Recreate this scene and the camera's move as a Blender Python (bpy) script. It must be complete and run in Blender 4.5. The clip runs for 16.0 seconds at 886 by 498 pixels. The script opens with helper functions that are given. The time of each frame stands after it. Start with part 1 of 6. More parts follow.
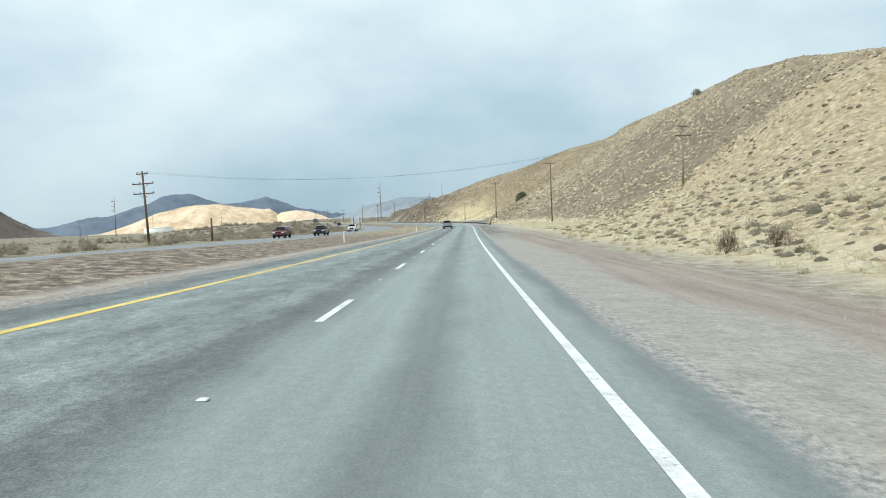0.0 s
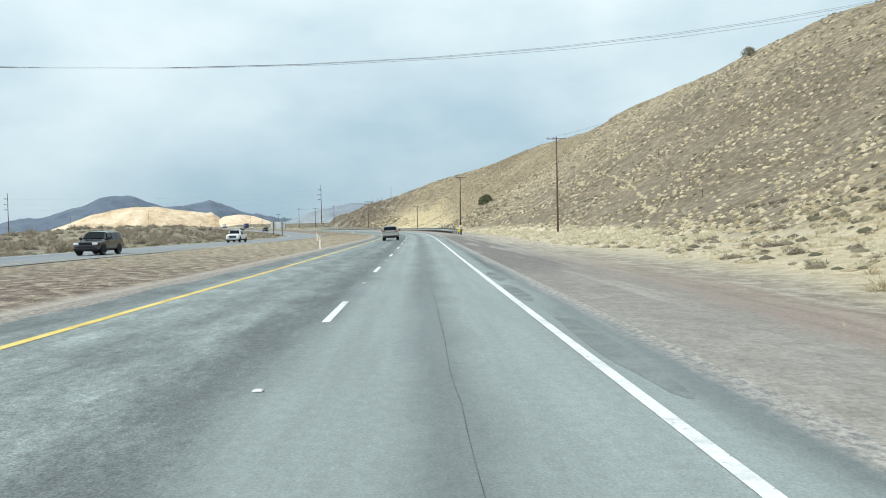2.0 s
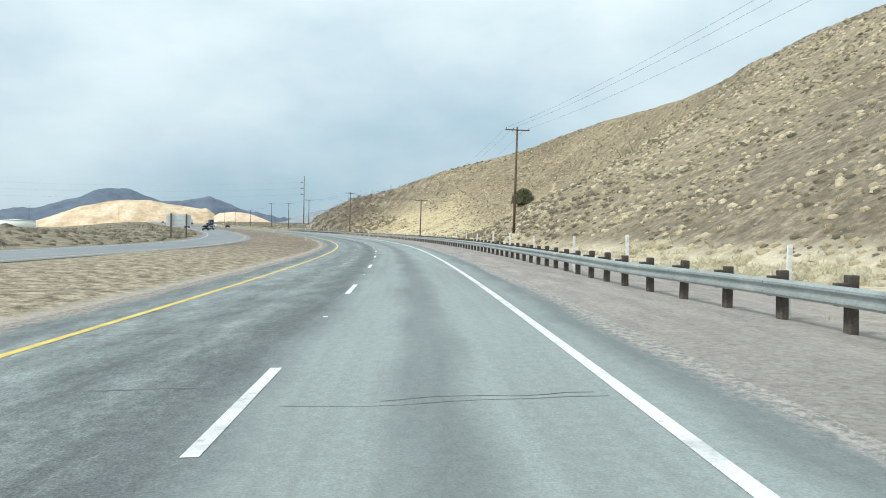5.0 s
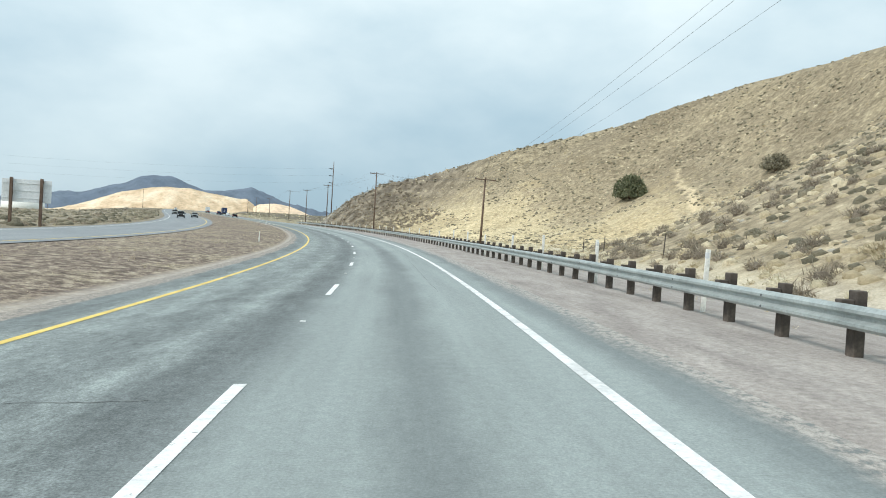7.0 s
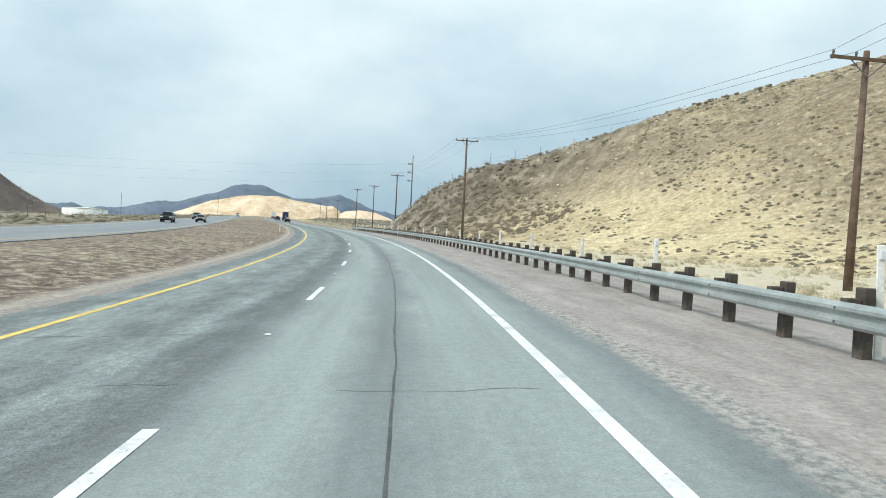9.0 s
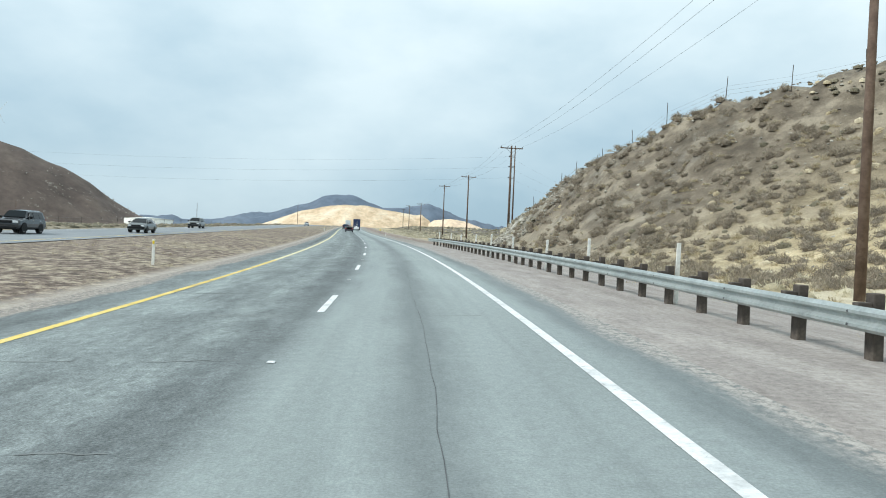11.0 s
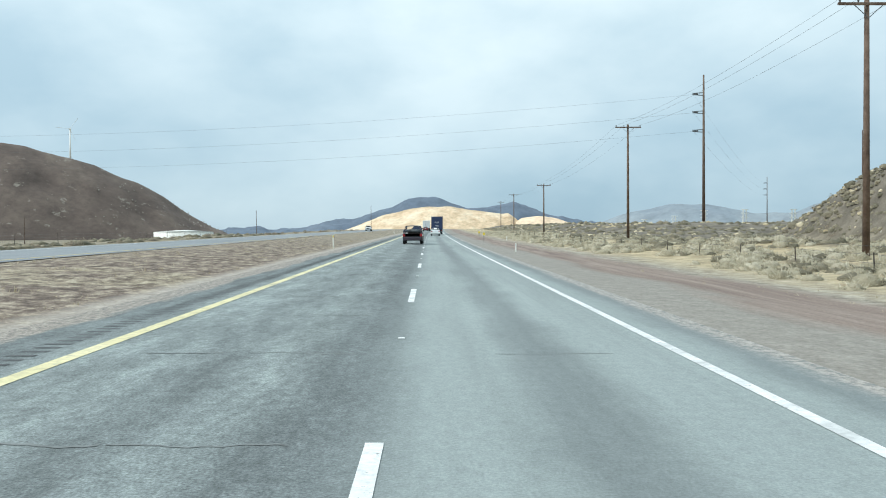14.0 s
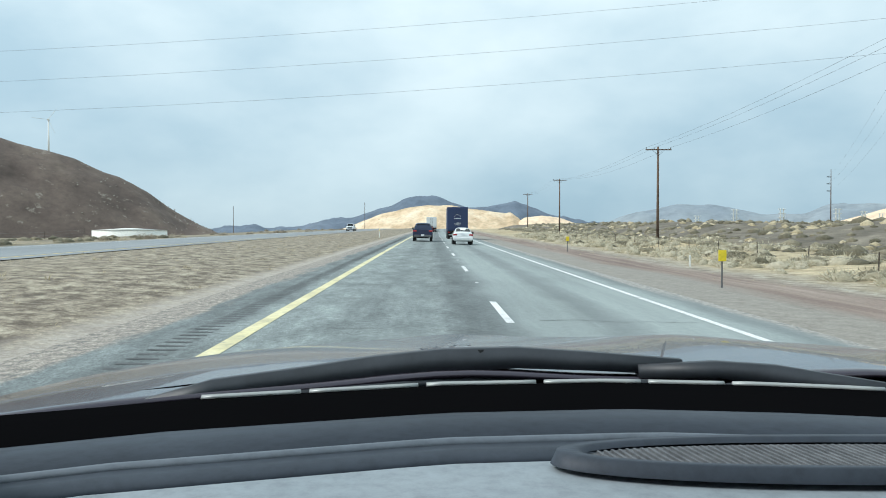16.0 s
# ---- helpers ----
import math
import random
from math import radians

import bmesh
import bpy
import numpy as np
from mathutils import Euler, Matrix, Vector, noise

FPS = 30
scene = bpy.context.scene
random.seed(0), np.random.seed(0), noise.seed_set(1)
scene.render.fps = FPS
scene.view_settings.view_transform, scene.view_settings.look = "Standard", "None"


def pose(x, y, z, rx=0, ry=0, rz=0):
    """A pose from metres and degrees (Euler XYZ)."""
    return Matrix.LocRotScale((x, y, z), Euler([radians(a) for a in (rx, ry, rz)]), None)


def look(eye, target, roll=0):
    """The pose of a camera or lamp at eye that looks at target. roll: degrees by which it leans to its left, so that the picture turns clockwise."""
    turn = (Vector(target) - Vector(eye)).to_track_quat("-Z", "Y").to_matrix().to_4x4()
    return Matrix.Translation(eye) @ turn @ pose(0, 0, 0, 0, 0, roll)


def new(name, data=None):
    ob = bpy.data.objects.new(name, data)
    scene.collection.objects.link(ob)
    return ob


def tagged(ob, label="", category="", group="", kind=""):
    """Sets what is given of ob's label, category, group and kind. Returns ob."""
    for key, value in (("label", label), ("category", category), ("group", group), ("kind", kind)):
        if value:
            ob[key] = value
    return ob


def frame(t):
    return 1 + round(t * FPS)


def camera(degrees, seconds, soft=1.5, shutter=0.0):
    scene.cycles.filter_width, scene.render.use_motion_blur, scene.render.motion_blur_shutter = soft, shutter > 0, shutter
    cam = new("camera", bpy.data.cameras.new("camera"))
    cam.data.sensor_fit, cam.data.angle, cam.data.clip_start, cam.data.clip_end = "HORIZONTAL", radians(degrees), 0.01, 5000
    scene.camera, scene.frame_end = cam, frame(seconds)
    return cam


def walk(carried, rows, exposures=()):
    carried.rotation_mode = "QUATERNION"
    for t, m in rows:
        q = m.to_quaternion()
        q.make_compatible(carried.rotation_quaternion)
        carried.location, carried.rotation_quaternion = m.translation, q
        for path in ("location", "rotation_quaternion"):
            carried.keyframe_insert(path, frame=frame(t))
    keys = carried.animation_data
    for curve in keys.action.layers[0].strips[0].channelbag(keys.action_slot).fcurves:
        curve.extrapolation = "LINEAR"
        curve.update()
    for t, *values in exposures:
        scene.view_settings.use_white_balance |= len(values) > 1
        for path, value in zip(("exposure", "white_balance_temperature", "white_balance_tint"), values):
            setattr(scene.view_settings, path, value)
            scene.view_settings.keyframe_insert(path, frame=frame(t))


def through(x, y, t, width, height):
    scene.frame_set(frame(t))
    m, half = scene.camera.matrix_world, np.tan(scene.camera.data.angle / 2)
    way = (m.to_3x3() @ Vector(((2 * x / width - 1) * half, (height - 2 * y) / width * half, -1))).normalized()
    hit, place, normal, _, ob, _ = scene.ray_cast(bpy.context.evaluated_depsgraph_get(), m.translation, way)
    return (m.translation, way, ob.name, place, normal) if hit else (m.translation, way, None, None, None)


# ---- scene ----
cam = camera(59.53, 16.0, soft=1.0, shutter=0.0)
PATH = [
    (0, (-1.340, 0.014, 1.675), (-1.606, 20.000, 0.964), -2.29),
    (0.5, (-1.637, 18.034, 1.628), (-1.420, 38.022, 0.976), -2.15),
    (1, (-1.556, 36.091, 1.576), (-0.973, 56.073, 0.973), -2.02),
    (1.5, (-1.373, 54.186, 1.541), (-0.511, 74.159, 0.952), -1.62),
    (2, (-0.962, 72.318, 1.530), (0.075, 92.283, 0.976), -1.35),
    (2.5, (-0.428, 90.492, 1.548), (0.691, 110.453, 1.019), -0.84),
    (3, (0.126, 108.717, 1.590), (1.245, 128.680, 1.107), -0.62),
    (3.5, (0.567, 126.996, 1.654), (1.605, 146.965, 1.213), -0.03),
    (4, (0.839, 145.330, 1.720), (1.896, 165.297, 1.296), 0.90),
    (4.5, (1.050, 163.716, 1.784), (2.117, 183.684, 1.406), 0.27),
    (5, (1.141, 182.147, 1.838), (2.133, 202.118, 1.442), 0.95),
    (5.5, (1.105, 200.631, 1.878), (1.956, 220.609, 1.464), 1.64),
    (6, (0.900, 219.153, 1.906), (1.538, 239.138, 1.476), 2.32),
    (6.5, (0.494, 237.717, 1.920), (0.838, 257.709, 1.472), 3.01),
    (7, (-0.128, 256.300, 1.936), (-0.167, 276.296, 1.511), 3.44),
    (7.5, (-1.006, 274.915, 1.962), (-1.602, 294.901, 1.503), 3.26),
    (8, (-2.592, 293.514, 1.984), (-3.678, 313.480, 1.534), 3.29),
    (8.5, (-4.726, 312.098, 2.028), (-6.465, 332.016, 1.537), 2.02),
    (9, (-7.274, 330.674, 2.107), (-9.555, 350.540, 1.707), 2.91),
    (9.5, (-10.481, 349.193, 2.209), (-13.332, 368.985, 1.838), 2.79),
    (10, (-14.312, 367.639, 2.337), (-17.742, 387.339, 1.995), 2.67),
    (10.5, (-18.710, 386.008, 2.491), (-22.715, 405.601, 2.177), 2.56),
    (11, (-23.634, 404.304, 2.668), (-28.194, 423.775, 2.383), 2.44),
    (11.5, (-28.981, 422.544, 2.861), (-34.060, 441.887, 2.605), 2.32),
    (12, (-34.692, 440.739, 3.065), (-40.241, 459.952, 2.784), 2.53),
    (12.5, (-40.632, 458.927, 3.267), (-46.647, 477.999, 3.006), 1.41),
    (13, (-47.214, 476.937, 3.454), (-53.552, 495.904, 3.165), 0.69),
    (13.5, (-54.008, 494.925, 3.637), (-60.574, 513.815, 3.353), -0.06),
    (14, (-61.256, 512.785, 3.826), (-67.926, 531.637, 3.499), -0.34),
    (14.5, (-68.460, 530.673, 4.023), (-75.200, 549.500, 3.671), -0.35),
    (15, (-75.731, 548.498, 4.242), (-82.436, 567.338, 3.931), -0.37),
    (15.5, (-83.030, 566.285, 4.469), (-89.705, 585.136, 4.174), -0.80),
    (16, (-89.931, 584.186, 4.705), (-96.575, 603.048, 4.364), 0.02),
]
walk(cam, [(t, look(eye, target, roll)) for t, eye, target, roll in PATH], exposures=[(0, 0, 6460, 10), (9, 0, 6440, 10), (11.5, 0, 6300, 9), (13, 0, 6270, 8.5), (16, 0, 6250, 8)])

# ---- the road's line: every 40 m from s = -40 m, heading in degrees, grade and bank ----
HEADING = [-0.3, -0.61, -0.92, -1.16, -1.27, -1.09, -0.05, 1.91, 4.62, 7.87, 11.44, 14.88, 17.75, 19.59, 20.38, 20.6, 20.54, 20.38, 20.2, 20.02, 19.85, 19.67, 19.49, 19.31, 19.13, 18.95]
GRADE = [-0.0063, -0.0041, -0.0017, 0.0022, 0.0046, 0.0047, 0.0031, 0.0009, 0.0008, 0.0036, 0.0068, 0.0091, 0.0098, 0.0087, 0.0085, 0.0103, 0.012, 0.0131, 0.0137, 0.014, 0.0141, 0.0141, 0.0141, 0.014, 0.014, 0.014]
BANK = [-0.0802, -0.0623, -0.0436, -0.0229, -0.0015, 0.0208, 0.0407, 0.0564, 0.0658, 0.066, 0.0592, 0.046, 0.0287, 0.0093, -0.0067, -0.0174, -0.022, -0.0239, -0.0228, -0.0203, -0.0169, -0.0131, -0.0092, -0.0052, -0.0013, 0.0025]
DASH_PHASE, YELLOW = 12.18, 7.65
STEP = 2.0
S_ROAD = np.arange(-40.0, 960.1, STEP)
KNOTS = np.arange(-40.0, 961.0, 40.0)


def road_tables():
    th = np.radians(np.interp(S_ROAD, KNOTS, HEADING))
    gr = np.interp(S_ROAD, KNOTS, GRADE)
    run = lambda a: np.concatenate([[0], np.cumsum((a[1:] + a[:-1]) / 2 * STEP)])
    x, y, z = run(-np.sin(th)), run(np.cos(th)), run(gr)
    i = int(40 / STEP)
    return x - x[i], y - y[i], z - z[i], th


RX, RY, RZ, RTH = road_tables()


def road_at(s):
    """The white edge line at s: x, y, z, heading, bank; straight on past both ends."""
    k = min(max(s, -40.0), 960.0)
    th = float(np.interp(k, S_ROAD, RTH))
    x, y = float(np.interp(k, S_ROAD, RX)), float(np.interp(k, S_ROAD, RY))
    z, b = float(np.interp(k, S_ROAD, RZ)), float(np.interp(k, KNOTS, BANK))
    return x - (s - k) * math.sin(th), y + (s - k) * math.cos(th), z, th, b


FAN = radians(9.0)


def base_z(s, l):
    _, _, z, _, b = road_at(s)
    return z - b * min(max(l, -4.0), 10.0)


def lift(v, xs, ys):
    return float(np.interp(v, xs, ys))


def spot(s, l, dz=0.0):
    """World point s along the road, l to its left, dz above the road's own surface."""
    x, y, z, th, b = road_at(s)
    near = min(max(l, -120.0), 120.0)
    far = l - near
    return Vector((x - near * math.cos(th) - far * math.cos(FAN), y - near * math.sin(th) - far * math.sin(FAN), base_z(s, l) + dz))


# ---- shape of the land, in road coordinates ----
def rough(s, l, size, seed=0.0):
    return noise.noise(Vector((s / size, l / size, seed)))


CREST_S = [-200, -60, 20, 60, 100, 140, 161, 182, 211, 240, 280, 310, 340, 373, 412, 432, 450, 470, 480, 488, 496, 504, 511, 517]
CREST_R = [90, 80, 75, 75, 75, 75, 75, 75, 75, 75, 75, 77, 85, 90, 88, 75, 50, 26, 19, 17, 16, 16, 16, 16]
CREST_Z = [6, 10, 14, 18, 24, 28.5, 32, 34.5, 37.3, 38.4, 38.4, 38.2, 40, 37.6, 36, 29.5, 22, 13.5, 9.6, 7.2, 5.0, 3.0, 1.1, 0.0]
FOOT_S = [-200, 20, 60, 120, 160, 190, 240, 275, 305, 325, 345, 362, 380, 400, 430, 470, 485, 520, 560]
FOOT_R = [12, 13, 15, 19, 21, 21.5, 14.5, 10, 10.5, 15.5, 28, 32, 28, 23, 16, 11, 10.5, 12, 20]
BEND_S, BEND = [295, 325, 355, 400, 430, 455], [1.12, 1.3, 1.85, 2.05, 1.5, 1.15]
# spurs and gullies that run up the slope: s, half width, start and full distance from the road, height
SPURS = [(100, 26, 27, 46, 5.2), (150, 16, 24, 45, -2.6), (215, 20, 24, 50, 1.6), (262, 18, 20, 50, -2.0), (292, 14, 24, 45, -0.6), (356, 15, 28, 48, -2.4), (425, 20, 25, 50, 1.5), (40, 20, 18, 40, -1.5)]
MESA_S, MESA_Z = [515, 530, 545, 580, 598, 606, 614, 622], [0, 6.5, 8.8, 9.4, 8.4, 6.5, 3.0, 0.0]


def ease(v):
    v = min(max(v, 0.0), 1.0)
    return v * v * (3 - 2 * v)


def land(s, l):
    """Height of the ground over the road's surface."""
    if l < 0:
        r = -l
        if r < 0.95:
            return -0.08
        foot, crest, top = lift(s, FOOT_S, FOOT_R), lift(s, CREST_S, CREST_R), lift(s, CREST_S, CREST_Z)
        z = -0.025 - 0.285 * ease((r - 2.0) / 7.0) + 0.12 * rough(s, l, 5.0) * min(1, max(r - 3, 0) / 4)
        if s < 150:
            z += 1.3 * ease((r - 9) / 12) * ease((150 - s) / 60)
        if s > 505:
            z += ease((r - 9) / 14) * ease((s - 505) / 30) * (0.5 + 0.6 * rough(s, l, 16.0, 9.0) + 0.3 * rough(s, l, 5.0, 2.0))
            z += lift(s, MESA_S, MESA_Z) * ease((r - 36.5) / 7 + 0.10 * rough(s, l, 8.0, 3.0))
        if s > 640:
            z += 2.0 * ease((r - 22) / 14) * ease((s - 640) / 35) * (0.85 + 0.35 * rough(s, l, 20.0, 1.0))
        if r > foot and top > 0:
            u = (r - foot) / max(crest - foot, 4)
            a, b = min(u, 3.0) ** lift(s, BEND_S, BEND), max(0.0, 1.05 - 0.22 * (u - 1))
            # rounded crest
            z += 1.03 * top * (min(a, b) - 0.06 * math.log(1 + math.exp(-abs(a - b) / 0.06)))
            k = min(1, (r - foot) / 14)
            z += k * min(top, 12) / 12 * (1.7 * rough(s, l, 34.0, 3.0) * (1 if u < 0.8 else 0.5) + (0.9 * rough(s, l, 13.0, 7.0) + 0.4 * rough(s, l, 4.5, 1.0)) * (1 - 0.65 * ease((u - 0.6) / 0.3)))
            if u < 1.4:
                for s0, w, r0, r1, h in SPURS:
                    z += h * math.exp(-(((s - s0) / w) ** 2)) * ease((r - r0) / (r1 - r0)) * ease((1.25 - u) / 0.5)
        if 445 < s < 520 and 9 < r < 34:
            k = ease((s - 445) / 25) * ease((520 - s) / 8) * ease((r - 9.5) / 3) * ease((34 - r) / 8)
            z += k * (1.3 * abs(rough(s + 0.6 * l, l, 4.2, 6.0)) + 0.8 * abs(rough(s, l + 0.5 * s, 1.9, 2.0)) - 0.45)
        return max(z, -1.0)
    if l < 9.6:
        return -0.08
    if l < 22.0:
        u = (l - 9.6) / 12.4
        return -0.02 + 0.075 * u + (0.30 + 0.35 * rough(s, 0, 70)) * math.sin(math.pi * u) + 0.10 * rough(s, l, 4.0) * min(1, (l - 9.6) / 2)
    if l < 34:
        return 0.045 if l < 22.4 or l > 33.6 else -0.02
    k = min(1, (l - 34) / 8)
    z = 0.045 * (1 - k) + k * (0.5 * rough(s, l, 40.0, 2.0) + 0.25 * rough(s, l, 9.0, 5.0))
    z -= 6.5 * ease((l - 36) / 90) * ease((s - 400) / 220)
    # low brushy rise beyond the opposite road in the bend
    return z + 3.2 * math.exp(-(((s - 265) / 55) ** 2)) * ease((l - 36) / 20) * ease((130 - l) / 60)


def ground_at(s, l):
    return spot(s, l, land(s, l))


# ---- light ----
def set_world():
    w = bpy.data.worlds.new("overcast_sky")
    scene.world = w
    w.use_nodes = True
    nt = w.node_tree
    nt.nodes.clear()
    out = nt.nodes.new("ShaderNodeOutputWorld")
    bg = nt.nodes.new("ShaderNodeBackground")
    sky = nt.nodes.new("ShaderNodeTexSky")
    sky.sky_type, sky.sun_disc = "NISHITA", False
    sky.sun_elevation, sky.sun_rotation = radians(46), radians(-57)
    co = nt.nodes.new("ShaderNodeTexCoord")
    mp = nt.nodes.new("ShaderNodeMapping")
    mp.inputs["Scale"].default_value = (1.0, 1.0, 1.9)
    n = nt.nodes.new("ShaderNodeTexNoise")
    n.inputs["Scale"].default_value, n.inputs["Detail"].default_value, n.inputs["Roughness"].default_value = 2.3, 6, 0.50
    ramp = nt.nodes.new("ShaderNodeValToRGB")
    ramp.color_ramp.elements[0].position, ramp.color_ramp.elements[0].color = 0.36, (6.4, 8.5, 9.5, 1)
    ramp.color_ramp.elements[1].position, ramp.color_ramp.elements[1].color = 0.62, (10.6, 12.1, 12.3, 1)
    # thicker, bluer cloud towards the horizon
    sep = nt.nodes.new("ShaderNodeSeparateXYZ")
    low = nt.nodes.new("ShaderNodeValToRGB")
    low.color_ramp.elements[0].position, low.color_ramp.elements[0].color = 0.0, (0.63, 0.695, 0.75, 1)
    low.color_ramp.elements[1].position, low.color_ramp.elements[1].color = 0.30, (1, 1, 1, 1)
    deep = nt.nodes.new("ShaderNodeMixRGB")
    deep.blend_type, deep.inputs[0].default_value = "MULTIPLY", 1.0
    mix = nt.nodes.new("ShaderNodeMixRGB")
    mix.inputs[0].default_value = 0.92
    L = nt.links.new
    L(co.outputs["Generated"], mp.inputs["Vector"]), L(mp.outputs[0], n.inputs["Vector"]), L(n.outputs["Fac"], ramp.inputs[0])
    L(co.outputs["Generated"], sep.inputs[0]), L(sep.outputs[2], low.inputs[0])
    L(ramp.outputs[0], deep.inputs[1]), L(low.outputs[0], deep.inputs[2])
    L(sky.outputs[0], mix.inputs[1]), L(deep.outputs[0], mix.inputs[2])
    L(mix.outputs[0], bg.inputs["Color"])
    bg.inputs["Strength"].default_value = 0.09
    L(bg.outputs[0], out.inputs[0])


set_world()
sun = new("sun", bpy.data.lights.new("sun", "SUN"))
sun.data.energy, sun.data.angle, sun.data.color = 2.6, radians(14), (1.0, 0.975, 0.93)
sun.matrix_world = look((-55, -36, 68), (0, 0, 0))


# ---- materials ----
def nodes_of(name, rough=0.9, metal=0.0):
    m = bpy.data.materials.new(name)
    m.use_nodes = True
    b = m.node_tree.nodes["Principled BSDF"]
    b.inputs["Roughness"].default_value, b.inputs["Metallic"].default_value = rough, metal
    return m, m.node_tree, b


class Graph:
    """Short ways to write shader nodes."""

    def __init__(self, nt):
        self.nt = nt

    def put(self, socket, v):
        if isinstance(v, bpy.types.NodeSocket):
            self.nt.links.new(v, socket)
        else:
            socket.default_value = v

    def math(self, op, a, b=0.0, clamp=False):
        n = self.nt.nodes.new("ShaderNodeMath")
        n.operation, n.use_clamp = op, clamp
        self.put(n.inputs[0], a), self.put(n.inputs[1], b)
        return n.outputs[0]

    def noise(self, vec, scale, detail=6, rough=0.6):
        n = self.nt.nodes.new("ShaderNodeTexNoise")
        n.inputs["Scale"].default_value, n.inputs["Detail"].default_value, n.inputs["Roughness"].default_value = scale, detail, rough
        self.nt.links.new(vec, n.inputs["Vector"])
        return n.outputs["Fac"]

    def ramp(self, v, stops):
        n = self.nt.nodes.new("ShaderNodeValToRGB")
        cr = n.color_ramp
        while len(cr.elements) < len(stops):
            cr.elements.new(0.5)
        for e, (p, c) in zip(cr.elements, stops):
            e.position, e.color = p, (*c, 1) if len(c) == 3 else c
        self.nt.links.new(v, n.inputs[0])
        return n.outputs[0]

    def step(self, v, a, b):
        """0 below a, 1 above b."""
        n = self.nt.nodes.new("ShaderNodeMapRange")
        n.inputs["From Min"].default_value, n.inputs["From Max"].default_value = a, b
        self.nt.links.new(v, n.inputs["Value"])
        return n.outputs[0]

    def mix(self, f, a, b, mode="MIX"):
        n = self.nt.nodes.new("ShaderNodeMixRGB")
        n.blend_type = mode
        self.put(n.inputs[0], f)
        for i, c in ((1, a), (2, b)):
            self.put(n.inputs[i], (*c, 1) if isinstance(c, tuple) and len(c) == 3 else c)
        return n.outputs[0]

    def bump(self, b, h, dist, strength=1.0):
        n = self.nt.nodes.new("ShaderNodeBump")
        n.inputs["Distance"].default_value, n.inputs["Strength"].default_value = dist, strength
        self.nt.links.new(h, n.inputs["Height"]), self.nt.links.new(n.outputs[0], b.inputs["Normal"])

    def coords(self, kind="Object"):
        return self.nt.nodes.new("ShaderNodeTexCoord").outputs[kind]

    def road_coords(self):
        """(l, s) of the surface."""
        u = self.nt.nodes.new("ShaderNodeUVMap")
        u.uv_map = "road"
        x = self.nt.nodes.new("ShaderNodeSeparateXYZ")
        self.nt.links.new(u.outputs[0], x.inputs[0])
        return u.outputs[0], x.outputs[0], x.outputs[1]

    def stretched(self, vec, sx, sy, sz=1.0):
        n = self.nt.nodes.new("ShaderNodeMapping")
        n.inputs["Scale"].default_value = (sx, sy, sz)
        self.nt.links.new(vec, n.inputs["Vector"])
        return n.outputs[0]


